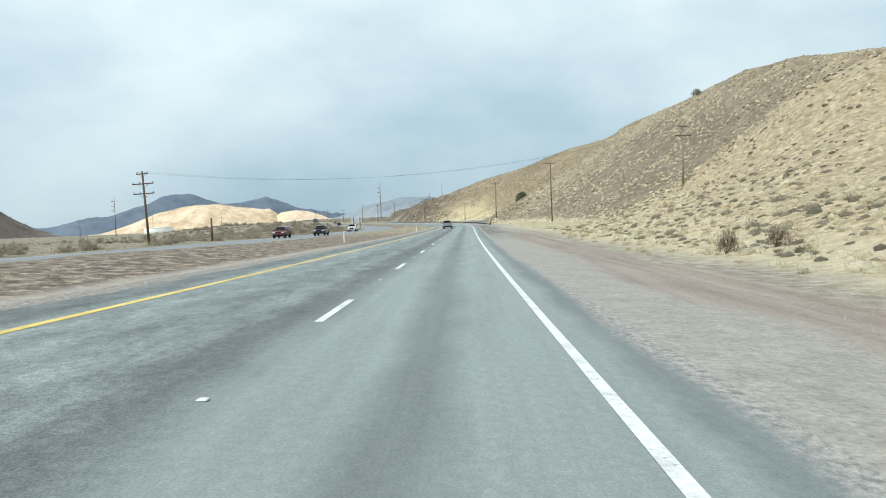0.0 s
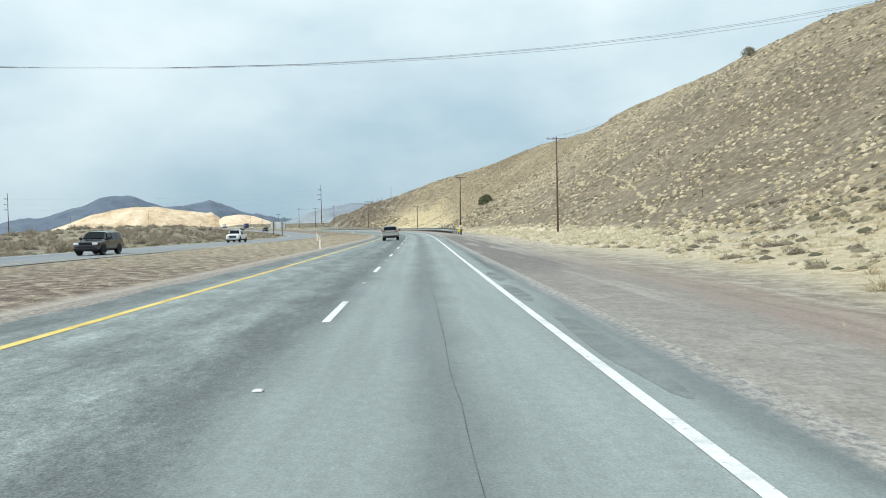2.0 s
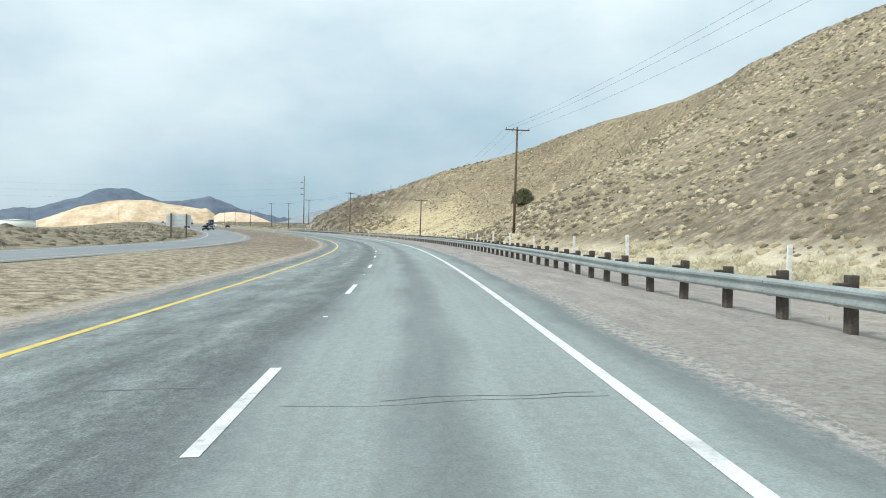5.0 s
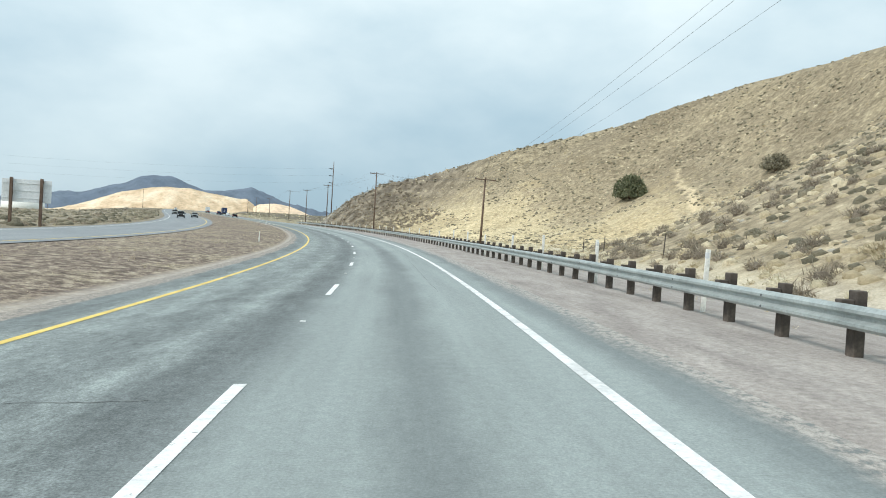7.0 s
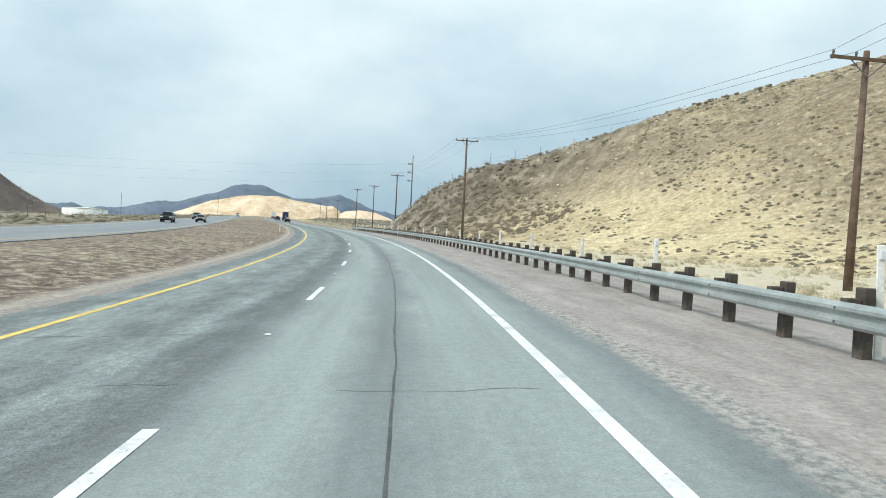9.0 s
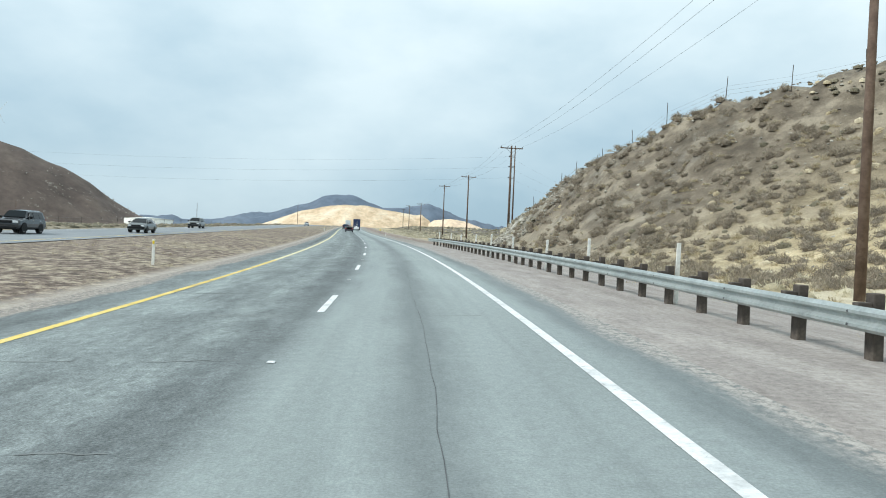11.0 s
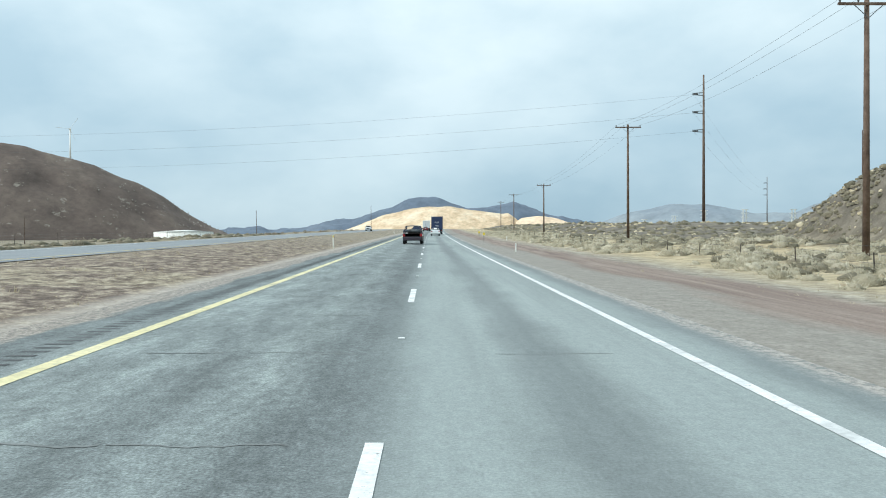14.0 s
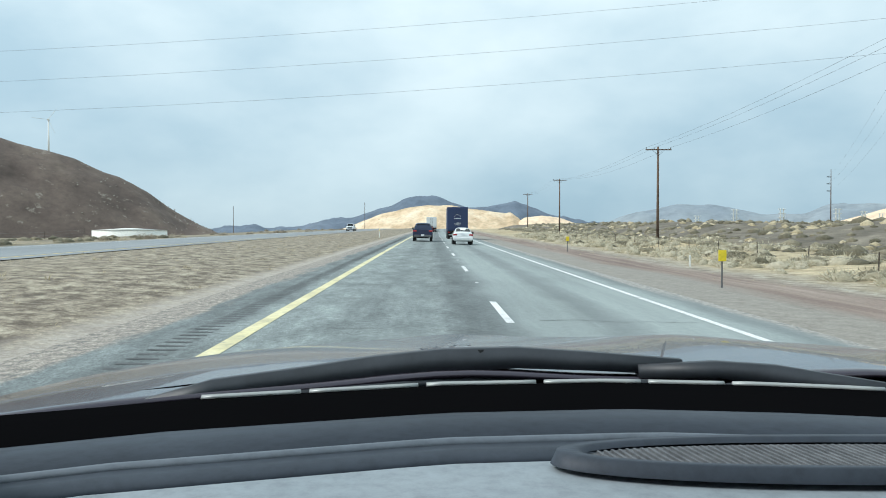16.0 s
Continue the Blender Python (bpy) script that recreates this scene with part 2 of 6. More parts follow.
def asphalt(name, tone, seam):
    m, nt, b = nodes_of(name, 0.82)
    g = Graph(nt)
    uv, l, s = g.road_coords()
    grain = g.noise(uv, 38.0, 3, 0.7)
    pebble = g.noise(g.stretched(uv, 1.0, 0.7), 9.0, 5, 0.75)
    blotch = g.noise(g.stretched(uv, 0.9, 0.10), 1.0, 6, 0.6)
    wide = g.noise(g.stretched(uv, 0.25, 0.04), 1.0, 4, 0.5)
    col = g.ramp(blotch, [(0.25, tuple(c * 0.86 for c in tone)), (0.5, tone), (0.78, tuple(c * 1.10 for c in tone))])
    col = g.mix(g.step(wide, 0.35, 0.7), g.mix(1.0, col, (0.84, 0.84, 0.85), "MULTIPLY"), col)
    if seam:
        # darker band along the lane line, in the lane middles and on the shoulders
        wob = g.math("ADD", l, g.math("MULTIPLY", g.math("SUBTRACT", g.noise(g.stretched(uv, 0.6, 0.35), 1.0, 5, 0.6), 0.5), 0.9))

        def strip_of(c, w):
            return g.math("SUBTRACT", 1.0, g.step(g.math("ABSOLUTE", g.math("SUBTRACT", wob, c)), w * 0.25, w), True)

        dark = g.math("MULTIPLY", strip_of(4.2, 0.95), 0.95)
        dark = g.math("MAXIMUM", dark, g.math("MULTIPLY", strip_of(1.85, 0.62), 0.72))
        dark = g.math("MAXIMUM", dark, g.math("MULTIPLY", strip_of(5.8, 1.0), 0.5))
        dark = g.math("MAXIMUM", dark, g.math("MULTIPLY", g.math("SUBTRACT", 1.0, g.step(wob, -0.75, -0.35), True), 0.75))
        dark = g.math("MAXIMUM", dark, g.math("MULTIPLY", g.step(wob, 7.7, 8.3), 0.75))
        # the inner lane is older and rougher
        col = g.mix(g.step(wob, 3.5, 4.1), col, g.mix(1.0, col, (0.86, 0.86, 0.86), "MULTIPLY"))
        col = g.mix(dark, col, g.mix(1.0, col, (0.56, 0.56, 0.575), "MULTIPLY"))
    if seam:
        # the old inner lane is scuffed pale and dark; gravel spills over the ragged outer shoulder
        mott = g.noise(g.stretched(uv, 1.5, 0.42), 1.0, 8, 0.74)
        inner = g.math("MULTIPLY", g.step(wob, 3.7, 4.4), 0.9)
        col = g.mix(inner, col, g.mix(1.0, col, g.ramp(mott, [(0.34, (0.62, 0.62, 0.62)), (0.5, (1, 1, 1)), (0.66, (1.48, 1.48, 1.46))]), "MULTIPLY"))
        streak = g.noise(g.stretched(uv, 2.2, 0.05), 1.0, 6, 0.65)
        col = g.mix(0.8, col, g.ramp(streak, [(0.32, (0.88, 0.88, 0.88)), (0.5, (1, 1, 1)), (0.68, (1.08, 1.08, 1.08))]), "MULTIPLY")
        spill = g.math("SUBTRACT", 1.0, g.step(g.math("ADD", l, g.math("MULTIPLY", g.math("SUBTRACT", g.noise(g.stretched(uv, 1.3, 0.12), 1.0, 6, 0.7), 0.5), 1.1)), -1.15, -0.85), True)
        spill = g.math("MULTIPLY", spill, g.step(pebble, 0.36, 0.5))
        col = g.mix(spill, col, g.ramp(pebble, [(0.35, (0.22, 0.20, 0.18)), (0.6, (0.42, 0.39, 0.355))]))
        left = g.step(g.math("ADD", l, g.math("MULTIPLY", g.math("SUBTRACT", g.noise(g.stretched(uv, 1.1, 0.2), 1.0, 6, 0.7), 0.5), 1.6)), 8.95, 9.15)
        col = g.mix(g.math("MULTIPLY", left, g.step(pebble, 0.30, 0.45)), col, g.ramp(pebble, [(0.35, (0.19, 0.165, 0.145)), (0.6, (0.36, 0.32, 0.275))]))
    coarse = g.math("ADD", g.math("MULTIPLY", g.step(wob, 3.4, 4.2), 0.5), 0.3) if seam else 0.4
    col = g.mix(coarse, col, g.ramp(pebble, [(0.30, (0.55, 0.55, 0.55)), (0.5, (1, 1, 1)), (0.70, (1.45, 1.45, 1.44))]), "MULTIPLY")
    col = g.mix(coarse, col, g.ramp(grain, [(0.28, (0.30, 0.30, 0.30)), (0.5, (1, 1, 1)), (0.74, (1.8, 1.8, 1.8))]), "MULTIPLY")
    nt.links.new(col, b.inputs["Base Color"])
    g.bump(b, grain, 0.006)
    return m


ASPHALT = asphalt("asphalt", (0.305, 0.345, 0.335), True)
ASPHALT_2 = asphalt("asphalt_far", (0.27, 0.29, 0.30), False)


def dry_ground():
    m, nt, b = nodes_of("dry_ground", 0.95)
    g = Graph(nt)
    uv, l, s = g.road_coords()
    co = g.coords()
    big, mid, fine, grit = g.noise(co, 0.045, 5, 0.55), g.noise(co, 0.35, 6, 0.65), g.noise(co, 2.2, 6, 0.7), g.noise(co, 11.0, 4, 0.7)
    speck = g.noise(co, 1.05, 5, 0.68)
    straw = g.ramp(speck, [(0.32, (0.33, 0.262, 0.155)), (0.45, (0.46, 0.375, 0.232)), (0.56, (0.54, 0.445, 0.285)), (0.68, (0.64, 0.54, 0.36))])
    brown = g.ramp(speck, [(0.32, (0.235, 0.19, 0.122)), (0.47, (0.33, 0.27, 0.178)), (0.58, (0.42, 0.35, 0.235)), (0.70, (0.52, 0.44, 0.305))])
    zone = nt.nodes.new("ShaderNodeUVMap")
    zone.uv_map = "zone"
    zxy = nt.nodes.new("ShaderNodeSeparateXYZ")
    nt.links.new(zone.outputs[0], zxy.inputs[0])
    out, up = zxy.outputs[0], zxy.outputs[1]
    soft = g.math("SUBTRACT", g.math("ADD", g.math("MULTIPLY", mid, 0.55), g.math("MULTIPLY", big, 0.75)), 0.65)
    hill = g.mix(g.step(g.math("ADD", g.math("ADD", big, g.math("MULTIPLY", g.math("SUBTRACT", mid, 0.5), 0.6)), g.math("MULTIPLY", g.math("ADD", l, 38.0), -0.0035)), 0.36, 0.58), straw, brown)
    # dark stony slope, yellow lower slope past it with a browner top, pale grass along the foot
    stony = g.ramp(speck, [(0.32, (0.125, 0.102, 0.073)), (0.45, (0.178, 0.148, 0.105)), (0.56, (0.235, 0.197, 0.141)), (0.68, (0.345, 0.292, 0.21))])
    gold = g.ramp(speck, [(0.28, (0.44, 0.355, 0.205)), (0.44, (0.56, 0.46, 0.28)), (0.58, (0.63, 0.53, 0.335)), (0.72, (0.70, 0.60, 0.40))])
    stony_here = g.math("MULTIPLY", g.step(g.math("ADD", s, g.math("MULTIPLY", soft, 40.0)), 108.0, 130.0), g.math("SUBTRACT", 1.0, g.step(g.math("ADD", s, g.math("MULTIPLY", soft, 40.0)), 316.0, 332.0)))
    stony_here = g.math("MULTIPLY", stony_here, g.math("SUBTRACT", 1.0, g.step(g.math("ADD", up, soft), 0.70, 1.10)))
    hill = g.mix(g.math("MULTIPLY", stony_here, g.math("SUBTRACT", 0.9, g.math("MULTIPLY", g.step(s, 240.0, 275.0), 0.42))), hill, stony)
    gold_here = g.math("MULTIPLY", g.step(g.math("ADD", s, g.math("MULTIPLY", soft, 40.0)), 318.0, 340.0), g.math("SUBTRACT", 1.0, g.step(s, 445.0, 470.0)))
    gold_here = g.math("MULTIPLY", gold_here, g.math("SUBTRACT", 1.0, g.step(g.math("ADD", up, g.math("MULTIPLY", soft, 1.6)), 0.22, 0.48)))
    upper = g.math("MULTIPLY", g.step(g.math("ADD", up, g.math("MULTIPLY", soft, 1.2)), 0.30, 0.58), g.step(s, 290.0, 320.0))
    hill = g.mix(g.math("MULTIPLY", upper, 0.9), hill, g.mix(1.0, brown, (0.76, 0.76, 0.75), "MULTIPLY"))
    hill = g.mix(gold_here, hill, gold)
    hill = g.mix(1.0, hill, g.ramp(mid, [(0.34, (0.74, 0.73, 0.71)), (0.5, (1, 1, 1)), (0.66, (1.20, 1.20, 1.19))]), "MULTIPLY")
    hill = g.mix(1.0, hill, g.ramp(big, [(0.36, (0.80, 0.78, 0.76)), (0.5, (1, 1, 1)), (0.64, (1.12, 1.12, 1.10))]), "MULTIPLY")
    hill = g.mix(1.0, hill, g.ramp(g.noise(co, 1.9, 3, 0.62), [(0.38, (0.80, 0.79, 0.78)), (0.5, (1, 1, 1)), (0.62, (1.15, 1.15, 1.14))]), "MULTIPLY")
    hill = g.mix(g.math("MULTIPLY", g.step(fine, 0.60, 0.72), 0.7), hill, (0.14, 0.115, 0.08))
    # the cut at the hill's end is brown earth
    cut_s = g.math("MULTIPLY", g.step(s, 440.0, 462.0), g.math("SUBTRACT", 1.0, g.step(s, 520.0, 530.0)))
    earth = g.ramp(mid, [(0.36, (0.095, 0.077, 0.055)), (0.5, (0.175, 0.144, 0.104)), (0.62, (0.31, 0.265, 0.196))])
    hill = g.mix(g.math("MULTIPLY", cut_s, g.step(l, -60.0, -40.0)), hill, earth)
    foot = g.math("SUBTRACT", 1.0, g.step(g.math("ADD", out, g.math("MULTIPLY", soft, 9.0)), 0.5, 3.0))
    foot = g.math("MULTIPLY", foot, g.math("SUBTRACT", 1.0, g.math("MULTIPLY", g.step(s, 428.0, 450.0), 0.75)))
    foot = g.math("MULTIPLY", foot, g.math("SUBTRACT", 1.0, g.math("MULTIPLY", g.step(s, 488.0, 510.0), 0.8)))
    foot = g.math("MULTIPLY", foot, g.math("ADD", 0.4, g.math("MULTIPLY", g.step(s, 105.0, 135.0), 0.6)))
    hill = g.mix(foot, hill, g.ramp(fine, [(0.32, (0.46, 0.39, 0.27)), (0.5, (0.60, 0.53, 0.385)), (0.7, (0.70, 0.635, 0.49))]))
    gray = g.ramp(mid, [(0.32, (0.095, 0.082, 0.064)), (0.47, (0.150, 0.130, 0.100)), (0.58, (0.205, 0.178, 0.138)), (0.72, (0.30, 0.265, 0.205))])
    hill = g.mix(g.math("MULTIPLY", g.step(s, 500.0, 525.0), g.math("SUBTRACT", 1.0, g.step(g.math("ADD", l, g.math("SUBTRACT", 13.0, g.math("MULTIPLY", g.step(s, 605.0, 640.0), 13.0))), -26.0, -19.0))), hill, gray)
    # pale washed-out gully
    gully = g.math("ADD", g.math("ADD", l, 51.7), g.math("ADD", g.math("MULTIPLY", g.math("SUBTRACT", s, 365.0), 0.47), g.math("MULTIPLY", soft, 9.0)))
    gully = g.math("SUBTRACT", 1.0, g.step(g.math("ADD", g.math("ABSOLUTE", gully), g.math("MULTIPLY", g.step(s, 362.0, 392.0), 0.9)), 0.7, 1.7), True)
    gully = g.math("MULTIPLY", gully, g.math("MULTIPLY", g.step(s, 356.0, 362.0), g.math("SUBTRACT", 1.0, g.step(s, 392.0, 402.0))))
    hill = g.mix(g.math("MULTIPLY", gully, 0.85), hill, (0.66, 0.54, 0.35))
    # verge: pale sand by the asphalt, reddish dirt further out
    wob = g.math("ADD", l, g.math("MULTIPLY", g.math("SUBTRACT", g.noise(g.stretched(uv, 0.25, 0.06), 1.0, 5, 0.6), 0.5), 5.0))
    sand = g.ramp(fine, [(0.3, (0.29, 0.268, 0.235)), (0.5, (0.36, 0.335, 0.295)), (0.7, (0.43, 0.40, 0.355))])
    drift = g.noise(g.stretched(uv, 1.1, 0.06), 1.0, 7, 0.62)
    red = g.ramp(drift, [(0.3, (0.21, 0.155, 0.13)), (0.5, (0.315, 0.25, 0.21)), (0.72, (0.43, 0.36, 0.305))])
    rust = g.ramp(drift, [(0.3, (0.155, 0.108, 0.09)), (0.5, (0.255, 0.19, 0.158)), (0.72, (0.37, 0.30, 0.25))])
    gravel = g.ramp(g.noise(co, 1.4, 8, 0.75), [(0.40, (0.20, 0.17, 0.13)), (0.5, (0.315, 0.28, 0.223)), (0.60, (0.46, 0.42, 0.345))])
    pink = g.ramp(g.noise(g.stretched(uv, 1.4, 0.30), 1.0, 8, 0.7), [(0.3, (0.24, 0.21, 0.193)), (0.5, (0.345, 0.31, 0.283)), (0.7, (0.45, 0.41, 0.375))])
    # wheel-worn reddish band on open ground, gravel past it; pinkish gravel up to the rail
    band_here = g.math("MULTIPLY", g.step(wob, -8.6, -7.0), g.math("SUBTRACT", 1.0, g.step(wob, -4.6, -3.4)))
    open_1 = g.math("SUBTRACT", 1.0, g.step(s, 85.0, 130.0))
    open_2 = g.step(s, 478.0, 505.0)
    sand = g.mix(open_2, sand, g.mix(1.0, sand, (0.80, 0.79, 0.78), "MULTIPLY"))
    gravel = g.mix(g.math("MULTIPLY", g.step(s, 105.0, 150.0), g.math("SUBTRACT", 1.0, g.step(s, 215.0, 250.0))), gravel, g.mix(1.0, gravel, (1.38, 1.38, 1.38), "MULTIPLY"))
    verge = g.mix(g.step(wob, -6.6, -4.6), gravel, sand)
    verge = g.mix(g.math("MULTIPLY", g.math("MULTIPLY", band_here, open_1), 0.85), verge, red)
    verge = g.mix(g.math("MULTIPLY", g.math("MULTIPLY", band_here, open_2), 0.95), verge, rust)
    railed = g.math("MULTIPLY", g.step(s, 180.0, 205.0), g.math("SUBTRACT", 1.0, g.step(s, 470.0, 500.0)))
    verge = g.mix(railed, verge, pink)
    # dark spill of old asphalt where lorries pull off
    spill_s = g.math("MULTIPLY", g.step(g.math("ADD", s, g.math("MULTIPLY", soft, 40.0)), 70.0, 108.0), g.math("SUBTRACT", 1.0, g.step(s, 172.0, 200.0)))
    tar = g.math("MULTIPLY", g.step(g.math("ADD", drift, g.math("MULTIPLY", g.step(wob, -6.5, -2.0), 0.22)), 0.52, 0.66), g.step(wob, -6.5, -4.0))
    verge = g.mix(g.math("MULTIPLY", g.math("MULTIPLY", tar, spill_s), 0.85), verge, g.ramp(fine, [(0.3, (0.125, 0.115, 0.105)), (0.7, (0.215, 0.20, 0.185))]))
    field = g.noise(g.stretched(uv, 2.0, 1.3), 1.0, 9, 0.78)
    median = g.ramp(field, [(0.42, (0.085, 0.060, 0.046)), (0.48, (0.165, 0.122, 0.094)), (0.53, (0.27, 0.215, 0.162)), (0.60, (0.46, 0.39, 0.295))])
    median_2 = g.ramp(field, [(0.42, (0.12, 0.095, 0.069)), (0.48, (0.225, 0.19, 0.14)), (0.53, (0.32, 0.275, 0.205)), (0.60, (0.46, 0.405, 0.31))])
    golden = g.math("MULTIPLY", g.step(g.math("ADD", s, g.math("MULTIPLY", soft, 50.0)), 95.0, 135.0), g.math("SUBTRACT", 1.0, g.step(s, 225.0, 275.0)))
    straw_2 = g.ramp(field, [(0.42, (0.155, 0.12, 0.083)), (0.48, (0.29, 0.24, 0.163)), (0.53, (0.40, 0.34, 0.237)), (0.60, (0.55, 0.48, 0.35))])
    median = g.mix(g.math("MULTIPLY", golden, 0.9), median, straw_2)
    median = g.mix(g.math("MULTIPLY", g.step(g.noise(co, 0.16, 6, 0.6), 0.50, 0.60), g.math("MULTIPLY", g.step(s, 90.0, 130.0), 0.6)), median, straw_2)
    median = g.mix(g.step(s, 560.0, 630.0), median, median_2)
    # pale gravel edge along the asphalt
    lip = g.math("SUBTRACT", 1.0, g.step(g.math("ADD", l, g.math("MULTIPLY", g.math("SUBTRACT", field, 0.5), 1.0)), 9.9, 10.4))
    median = g.mix(g.math("MULTIPLY", lip, 0.8), median, g.ramp(fine, [(0.3, (0.36, 0.315, 0.27)), (0.7, (0.53, 0.48, 0.42))]))
    col = g.mix(g.step(wob, -11.5, -8.5), hill, verge)
    col = g.mix(g.step(l, 5.0, 6.0), col, median)
    plain = g.ramp(g.noise(co, 0.5, 8, 0.7), [(0.36, (0.125, 0.108, 0.075)), (0.47, (0.215, 0.185, 0.13)), (0.56, (0.32, 0.27, 0.19)), (0.68, (0.44, 0.375, 0.265))])
    col = g.mix(g.step(wob, 31.0, 35.0), col, plain)
    # pale fractured rock of the cut at the hill's end
    cut = g.math("MULTIPLY", g.step(s, 455.0, 475.0), g.math("SUBTRACT", 1.0, g.step(s, 520.0, 530.0)))
    cut = g.math("MULTIPLY", cut, g.math("MULTIPLY", g.math("SUBTRACT", 1.0, g.step(l, -11.0, -9.0)), g.step(l, -46.0, -34.0)))
    cut = g.math("MULTIPLY", cut, g.math("MAXIMUM", g.math("MULTIPLY", g.step(g.noise(co, 0.22, 5, 0.6), 0.55, 0.60), 0.3), g.math("MULTIPLY", g.step(g.math("ADD", s, g.math("MULTIPLY", soft, 24.0)), 482.0, 489.0), 0.95)))
    col = g.mix(cut, col, g.ramp(g.noise(co, 1.1, 9, 0.72), [(0.38, (0.10, 0.088, 0.066)), (0.46, (0.22, 0.203, 0.16)), (0.53, (0.36, 0.342, 0.287)), (0.62, (0.54, 0.52, 0.455))]))
    col = g.mix(0.5, col, g.ramp(grit, [(0.3, (0.45, 0.44, 0.42)), (0.5, (1, 1, 1)), (0.72, (1.5, 1.51, 1.53))]), "MULTIPLY")
    nt.links.new(col, b.inputs["Base Color"])
    g.bump(b, g.math("ADD", fine, g.math("MULTIPLY", grit, 0.3)), 0.07)
    return m


def two_scale(name, dark, mid, light, size, fine, rough=0.95, relief=0.0, spots=None, gritty=0.7):
    m, nt, b = nodes_of(name, rough)
    g = Graph(nt)
    co = g.coords()
    n, f = g.noise(co, size, 7, 0.62), g.noise(co, fine, 5, 0.7)
    col = g.ramp(n, [(0.3, dark), (0.5, mid), (0.72, light)])
    if spots:
        col = g.mix(g.step(g.noise(co, fine * 0.6, 4, 0.7), 0.62, 0.68), col, spots)
    col = g.mix(gritty, col, g.ramp(f, [(0.3, (0.7, 0.7, 0.7)), (0.5, (1, 1, 1)), (0.75, (1.25, 1.25, 1.25))]), "MULTIPLY")
    nt.links.new(col, b.inputs["Base Color"])
    if relief:
        g.bump(b, g.math("ADD", n, g.math("MULTIPLY", f, 0.3)), relief)
    return m


def island(name, a, b_, c, rough=0.9, through=0.0, relief=0.0):
    """Colour that differs from clump to clump."""
    m, nt, b = nodes_of(name, rough)
    g = Graph(nt)
    geo = nt.nodes.new("ShaderNodeNewGeometry")
    col = g.ramp(geo.outputs["Random Per Island"], [(0.0, a), (0.5, b_), (1.0, c)])
    f = g.noise(g.coords(), 6.0, 4, 0.6)
    col = g.mix(0.6, col, g.ramp(f, [(0.3, (0.7, 0.7, 0.7)), (0.7, (1.2, 1.2, 1.2))]), "MULTIPLY")
    nt.links.new(col, b.inputs["Base Color"])
    if relief:
        g.bump(b, g.noise(g.coords(), 9.0, 5, 0.75), relief)
    if through:
        # thin blades let light through
        thin, both = nt.nodes.new("ShaderNodeBsdfTranslucent"), nt.nodes.new("ShaderNodeMixShader")
        nt.links.new(col, thin.inputs["Color"])
        both.inputs[0].default_value = through
        nt.links.new(b.outputs[0], both.inputs[1]), nt.links.new(thin.outputs[0], both.inputs[2])
        nt.links.new(both.outputs[0], nt.nodes["Material Output"].inputs["Surface"])
    return m


def paint(name, color, rough=0.28, metal=0.0, coat=0.6):
    m = two_scale(name, tuple(c * 0.97 for c in color), color, tuple(min(1, c * 1.02) for c in color), 1.5, 9.0, rough, 0.0, None, 0.12)
    b = m.node_tree.nodes["Principled BSDF"]
    b.inputs["Metallic"].default_value, b.inputs["Coat Weight"].default_value = metal, coat
    return m


GROUND = dry_ground()
WHITE = two_scale("white_line", (0.50, 0.51, 0.50), (0.74, 0.75, 0.74), (0.82, 0.83, 0.82), 1.6, 14.0, 0.7, 0.0, (0.36, 0.37, 0.36))
YELLOW_PAINT = two_scale("yellow_line", (0.50, 0.38, 0.14), (0.78, 0.57, 0.13), (0.83, 0.66, 0.25), 0.9, 12.0, 0.7, 0.0, (0.42, 0.36, 0.22))
FADED_YELLOW = two_scale("faded_yellow_line", (0.50, 0.46, 0.30), (0.70, 0.63, 0.36), (0.78, 0.72, 0.48), 0.9, 10.0, 0.7, 0.0, (0.40, 0.38, 0.30))
TAR = two_scale("tar", (0.055, 0.057, 0.058), (0.09, 0.094, 0.095), (0.15, 0.155, 0.155), 2.0, 12.0, 0.75)
JOINT = two_scale("worn_joint", (0.12, 0.13, 0.13), (0.19, 0.205, 0.20), (0.27, 0.29, 0.285), 3.0, 9.0, 0.85)
PATCH = two_scale("new_asphalt", (0.13, 0.145, 0.14), (0.19, 0.21, 0.205), (0.26, 0.28, 0.275), 1.2, 20.0, 0.85)
WOOD = two_scale("pole_wood", (0.07, 0.045, 0.032), (0.135, 0.09, 0.065), (0.22, 0.16, 0.12), 1.3, 9.0, 0.9)
PALE_WOOD = two_scale("sun_bleached_wood", (0.20, 0.165, 0.12), (0.30, 0.25, 0.185), (0.40, 0.34, 0.26), 1.3, 9.0, 0.9)
POST_WOOD = two_scale("post_wood", (0.045, 0.038, 0.032), (0.085, 0.070, 0.058), (0.15, 0.125, 0.10), 2.5, 18.0, 0.9)
STEEL = two_scale("galvanised_steel", (0.28, 0.31, 0.305), (0.38, 0.42, 0.41), (0.47, 0.51, 0.495), 1.2, 14.0, 0.48)
STEEL.node_tree.nodes["Principled BSDF"].inputs["Metallic"].default_value = 0.35
DARK_STEEL = two_scale("dark_steel", (0.06, 0.065, 0.07), (0.10, 0.105, 0.11), (0.16, 0.16, 0.165), 2.0, 14.0, 0.6)
MARKER_WHITE = two_scale("marker_white", (0.70, 0.69, 0.63), (0.86, 0.85, 0.79), (0.89, 0.88, 0.83), 2.0, 14.0, 0.6)
MARKER_YELLOW = two_scale("marker_yellow", (0.75, 0.55, 0.02), (0.85, 0.66, 0.03), (0.88, 0.70, 0.06), 2.0, 14.0, 0.5)
